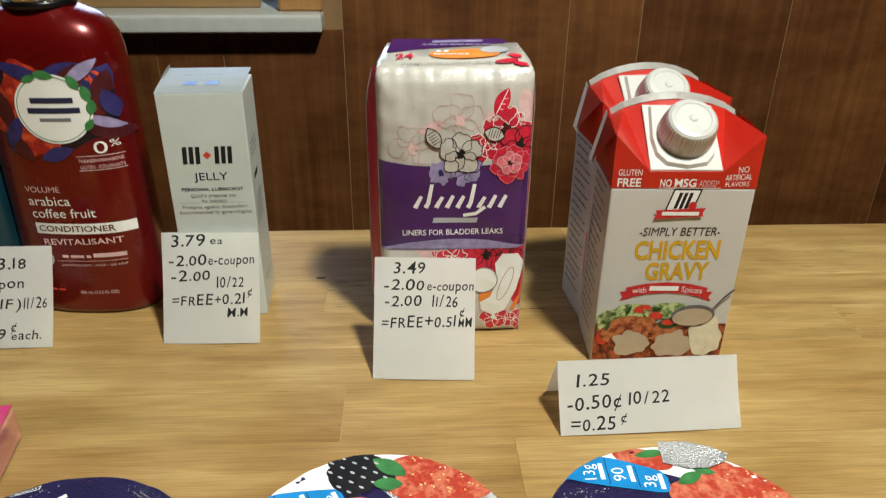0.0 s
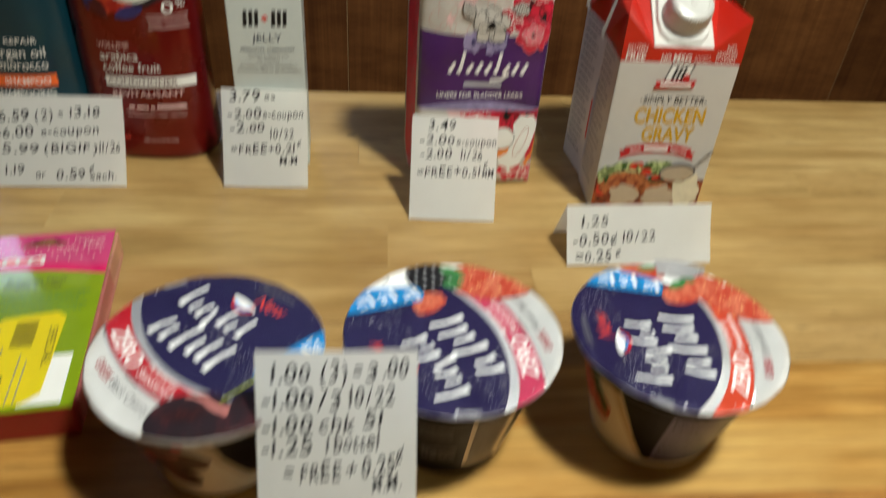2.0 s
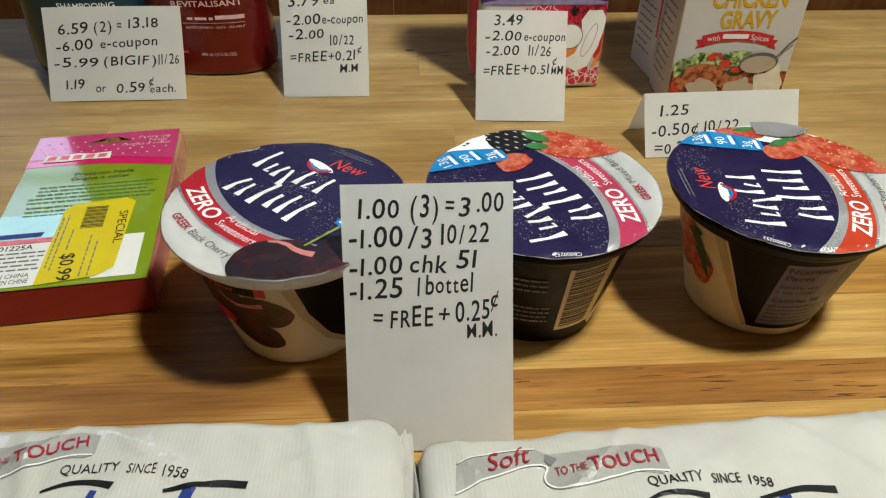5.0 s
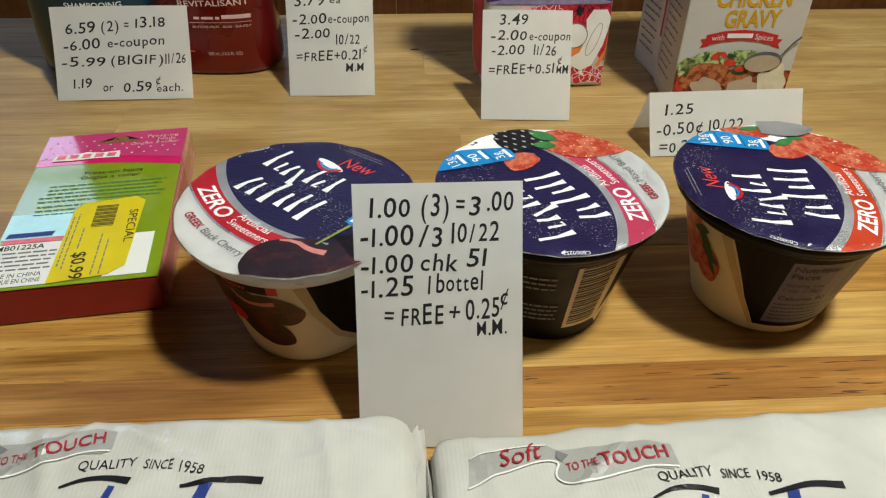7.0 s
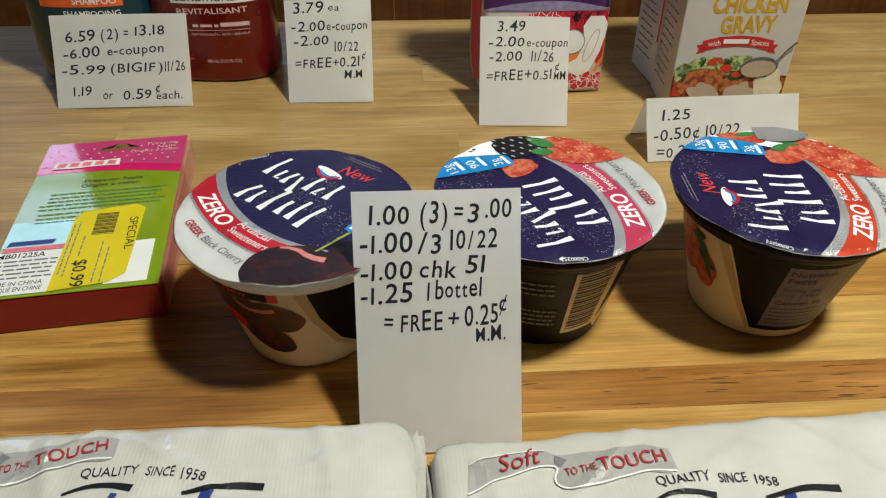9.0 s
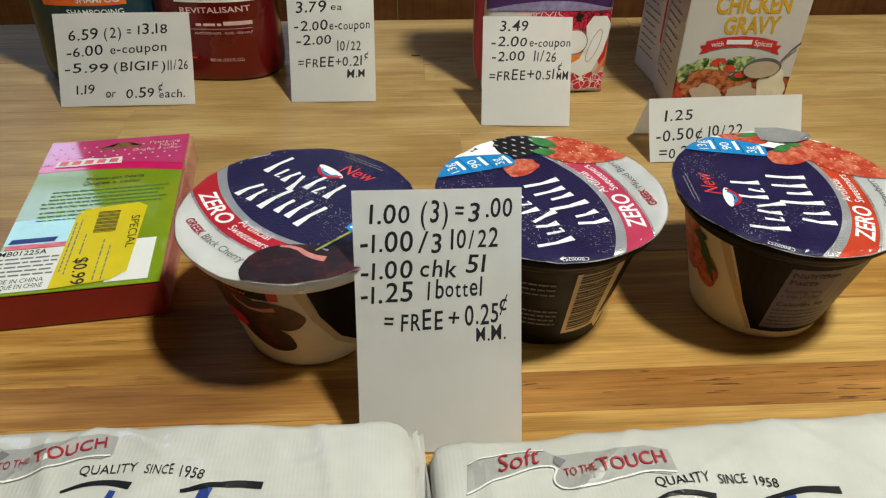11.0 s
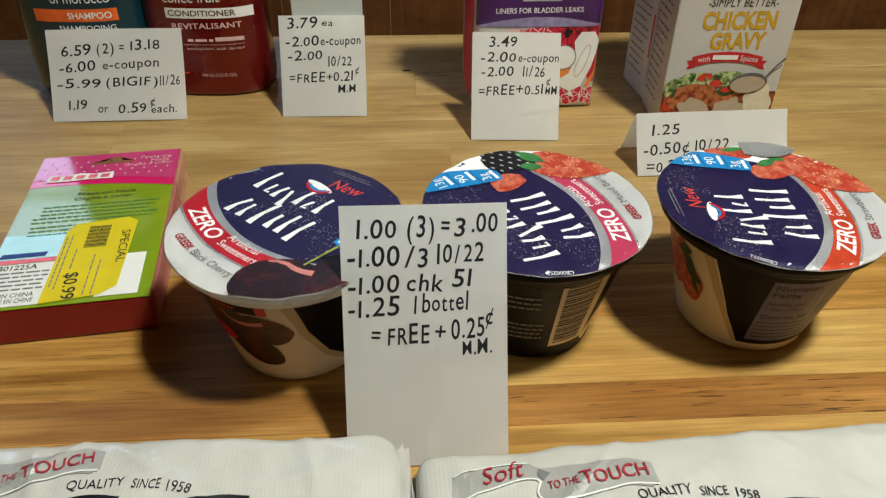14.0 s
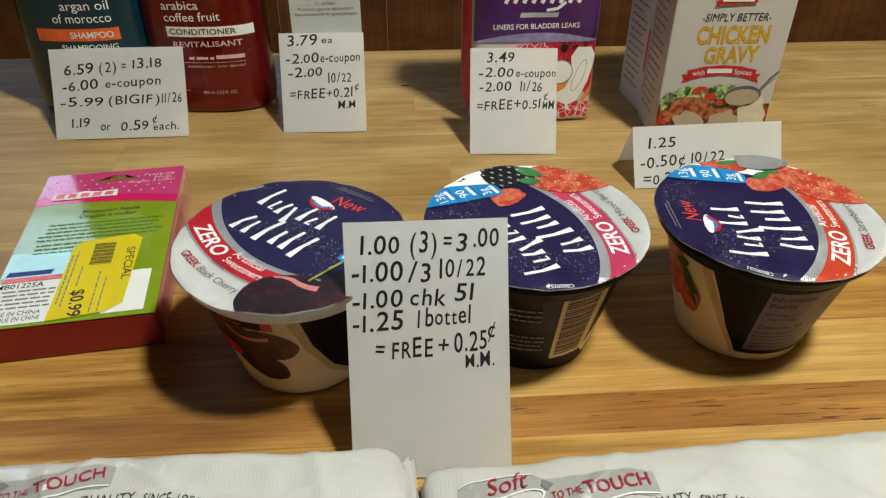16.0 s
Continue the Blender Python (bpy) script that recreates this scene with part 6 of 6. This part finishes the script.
# ---- napkin packs ----
def napkins(m, w, d, h, label, seed, art_fn, turn_in=0.010):
    n = thing("napkin_pack", m, label, "napkins", "napkin packs")

    def skin(u, v):
        k = max(0.0, 1 - (abs(u) / (w / 2)) ** 7) * max(0.0, 1 - (abs(v - d / 2) / (d / 2)) ** 9)
        far = max(0.0, v / d)
        wrinkle = 0.0018 * noise.noise((u * 28 + seed, v * 34, seed)) + 0.0005 * noise.noise((u * 80, v * 60 + seed, 1))
        for turn, size, depth in ((0.5, 26, 0.0019), (-0.9, 38, 0.0013), (1.3, 52, 0.0007)):
            q = noise.noise((size * (u * math.cos(turn) + v * math.sin(turn)) + seed * 2, 0.35 * size * (v * math.cos(turn) - u * math.sin(turn)), seed + turn))
            wrinkle += depth * max(0.0, 1 - abs(q) * 8) * (0.2 + 0.8 * far ** 4)
        over = max(0.0, abs(u) - (w / 2 - turn_in))
        back = turn_in - math.sqrt(max(0.0, turn_in ** 2 - min(over, turn_in) ** 2)) + 0.0022 * (0.6 + noise.noise((u * 32 + seed * 5, seed, 0.2))) + 0.0012 * noise.noise((u * 85, seed, 3.0))
        return (u, v - back * far ** 5, h * (0.88 + 0.12 * k ** 0.4) + wrinkle * (0.4 + 0.6 * k))

    bm = bmesh.new()
    NX, NY = 104, 88
    grid = [[Vector(skin(-w / 2 + w * i / NX, d * j / NY)) for i in range(NX + 1)] for j in range(NY + 1)]
    top = [[bm.verts.new(p) for p in row] for row in grid]
    for j in range(NY):
        for i in range(NX):
            bm.faces.new((top[j][i], top[j][i + 1], top[j + 1][i + 1], top[j + 1][i]))
    loop = top[0][:] + [top[j][NX] for j in range(1, NY + 1)] + top[NY][NX - 1::-1] + [top[j][0] for j in range(NY - 1, 0, -1)]
    prev = loop
    for z, out in ((0.55, 0.0022), (0.25, 0.0016), (0.0, -0.001)):
        cur = []
        for v in loop:
            dx, dy = v.co.x, v.co.y - d / 2
            L = math.hypot(dx / w, dy / d) or 1
            cur.append(bm.verts.new((v.co.x + out * dx / w / L * 1.6 + 0.0006 * noise.noise((v.co.x * 80, v.co.y * 80, z * 5)), v.co.y + out * dy / d / L * 1.6, h * z)))
        for i in range(len(loop)):
            a, b = i, (i + 1) % len(loop)
            bm.faces.new((prev[a], cur[a], cur[b], prev[b]))
        prev = cur
    bm.faces.new(prev)
    bmesh.ops.recalc_face_normals(bm, faces=bm.faces[:])
    body = part("wrapped_block", bm, M["napkin"], n, "white embossed paper in clear film", True)
    for sx in (-1, 1):
        bm = bmesh.new()
        rng = random.Random(int(seed * 10) + sx)
        for k in range(26):
            z0, reach, tall = h * rng.uniform(0.20, 0.92), rng.uniform(0.003, 0.0110), rng.uniform(0.001, 0.008)
            rim = [(reach * (0.35 + 0.65 * abs(noise.noise((y * 0.9 + k, k * 1.7, seed)))) * min(1.0, 0.5 + 0.4 * min(y, 12 - y)), d * (0.05 + 0.915 * y / 12)) for y in range(13)]
            lo = [bm.verts.new((sx * (w / 2 - 0.0004), yy, z0 - tall)) for ox, yy in rim]
            mid = [bm.verts.new((sx * (w / 2 + ox), yy, z0 + 0.002 * noise.noise((yy * 60, k, 1.0)))) for ox, yy in rim]
            for a in range(12):
                bm.faces.new((lo[a], lo[a + 1], mid[a + 1], mid[a]))
        bmesh.ops.solidify(bm, geom=bm.faces[:], thickness=0.0002)
        part("film_pleat", bm, M["film"], n, "pleated clear film end", True)
    
    art_fn(Art(body, lambda u, v: between(grid, u / w + 0.5, v / d), 0.00016, (w / NX, d / NY)))
    return n


def ribbon_art(dx, dy, tilt, word_dy):
    """A grey ribbon that folds over itself, its words and the maker's strokes; moved and sheared on the film."""
    def draw(s):
        k = lambda x, y: ((x + dx) * 0.001, (y + dy + tilt * (x + 30)) * 0.001)
        f = lambda x, y: ((x + dx) * 0.001, (y + word_dy) * 0.001)

        def line(width, *ps):
            way = rounded([k(*p) for p in ps], 2, False)
            return [stroke([a, b], width) for a, b in zip(way, way[1:])]

        upper = [(-77, 143.9), (-75.8, 154.8), (-67.8, 157.7), (-58.7, 159.3), (-52.7, 159.0), (-49.6, 156.4), (-48.9, 151.4), (-52.8, 152.4), (-57.9, 151.5), (-64.9, 148.7), (-72, 145.8)]
        lower = [(-49.8, 156.2), (-43.8, 155.3), (-36.8, 155.2), (-29.8, 156.0), (-22.8, 155.9), (-16.2, 153.8), (-15.6, 146.4), (-18, 144.8), (-25, 146), (-31, 145.1), (-39, 143.2), (-45, 142.3), (-50, 143.4), (-52, 146.4), (-50.9, 149.4), (-48.9, 151.4)]
        s.poly("ribbon_print", [[k(*p) for p in upper]], M["silver_print"], 0, "grey printed ribbon")
        s.poly("ribbon_print", [[k(*p) for p in lower]], M["silver_print"], 1)
        s.poly("ribbon_fold", [[k(-49.8, 156.0), k(-46.6, 153.6), k(-48.9, 151.4), k(-50.6, 153.4)]], M["grey"], 2, "darker fold of the ribbon")
        s.poly("ribbon_edge", line(0.0006, (-77, 144.2), (-72, 146.1), (-64.9, 149), (-57.9, 151.8), (-52.8, 152.6), (-49.6, 151.2), (-51.6, 147.8), (-51.4, 145), (-48.6, 143.2), (-45, 142.7), (-39, 143.6), (-31, 145.5), (-25, 146.4), (-16, 145.6)), M["white"], 3, "white printed edge")
        s.poly("ribbon_edge", line(0.0004, (-75.6, 154.2), (-67.8, 157.2), (-58.7, 158.8), (-52.7, 158.5)), M["white"], 3)
        deg_t = math.degrees(math.atan(tilt))
        s.text("Soft", *k(-60.2, 152.2), 0.0092, M["red_text"], 4, 14 + deg_t, width=0.0142, shear=0.45, bold=-0.006)
        s.text("TO THE", *k(-43.4, 147.6), 0.0042, M["red_text"], 4, 1 + deg_t, width=0.0094)
        s.text("TOUCH", *k(-27.9, 148.4), 0.0062, M["red_text"], 4, 4 + deg_t, width=0.0200, bold=0.01)
        for word, x0, x1, y, turn in (("QUALITY", -23.2, -7.0, 140.9, 3), ("SINCE", -4.8, 3.4, 140.8, -4), ("1958", 5.4, 12.2, 139.4, -8)):
            s.text(word, *f(x0, y), 0.0046, M["black"], 1, turn, width=(x1 - x0) * 0.001, align="L")
        s.poly("brush_stroke", [stroke(rounded([f(-26.6, 135.6), f(-20, 138.0), f(-14, 138.6), f(-7.4, 136.6)], 2, False), 0.0008, 0.0024)], M["black"], 1, "black brush stroke")
        s.poly("brush_stroke", [stroke(rounded([f(6.5, 134.8), f(14, 136.4), f(21, 137.6), f(29.4, 136.4)], 2, False), 0.0012, 0.0026)], M["black"], 1, "black brush stroke")
        s.poly("brush_stroke", [stroke([f(-12.0, 135.6), f(-16.0, 120), f(-13.0, 106)], 0.0020, 0.0050), stroke([f(14, 136.0), f(9, 120), f(4, 106)], 0.0034, 0.0045)], M["deep_blue"], 0)
    return draw


napkins(pose(-0.1385, -0.0295, 0.0003, 0, 0, -0.4), 0.177, 0.168, 0.0415, "white paper napkin pack in clear film, grey ribbon print", 1.3, ribbon_art(16.3, 5.5, 0.16, 5.6))
napkins(pose(0.0455, -0.0365, 0.0003, 0, 0, 1.0), 0.172, 0.166, 0.0415, "white paper napkin pack in crinkled film with ribbon print", 4.7, ribbon_art(0.0, 0.0, 0.0, 0.0), 0.005)


# ---- pieces of the wall and of the table top ----
edges = [-1.85, -1.62, -1.44, -1.20, -1.02, -0.80, -0.60, -0.44, -0.271, -0.191, -0.044, 0.233, 0.324, 0.512, 0.693, 0.86, 1.00, 1.22, 1.45, 1.62, 1.85]
for x0, x1 in zip(edges, edges[1:]):
    spans = [(FLOOR_Z, CEIL_Z)]
    a, b = x0 + 0.0008, x1 - 0.0008
    if x1 > -0.92 and x0 < -0.10:
        spans = [(FLOOR_Z, 0.072), (WIN_Z1 + 0.052, CEIL_Z)]
    for z0, z1 in spans:
        part("panel", boxed((a, WALL_Y, z0 + 0.001), (b, WALL_Y + 0.0040, z1 - 0.001), 0.0004), M["panel"], wall_north)

rows = [-0.70 + 0.042 * i for i in range(12)] + [-0.208, -0.182, -0.161, -0.121, -0.082, -0.040, 0.002, 0.042, 0.081, 0.120, 0.160, 0.200, 0.239]
fixed = {12: -0.050, 13: -0.060, 14: -0.045, 18: -0.012, 23: 0.141}


def wood_of(row, x):
    """A brown heartwood stave lies between two pale ones; warm staves before, plainer ones behind."""
    if row == 13 and x > -0.06:
        return "wood_brown"
    if row in (12, 14) and x > -0.06:
        return "wood_pale"
    return "wood_warm" if row <= 15 else "wood"



rng = random.Random(21)
for r, (y0, y1) in enumerate(zip(rows, rows[1:])):
    x = -0.85 + rng.uniform(-0.3, 0.0)
    cuts = [-0.85]
    while x < 0.9:
        x += rng.uniform(0.24, 0.52)
        if r in fixed and abs(x - fixed[r]) < 0.26:
            x = fixed[r]
        if -0.80 < x < 0.86:
            cuts.append(x)
    if r in fixed and fixed[r] not in cuts:
        cuts = sorted([c for c in cuts if abs(c - fixed[r]) > 0.12] + [fixed[r]])
    cuts.append(0.90)
    gap = 0.00045 if r == 15 else 0.00005
    for a, b in zip(cuts, cuts[1:]):
        lift = rng.uniform(-0.0002, 0.0)
        ob = part("stave", boxed((-(b - a) / 2 + 0.00004, -(y1 - y0) / 2 + 0.00005, -0.034), ((b - a) / 2 - 0.00004, (y1 - y0) / 2 - gap, 0.0), 0.00015), M[wood_of(r, (a + b) / 2)], table)
        ob.matrix_local = pose((a + b) / 2, (y0 + y1) / 2, lift)
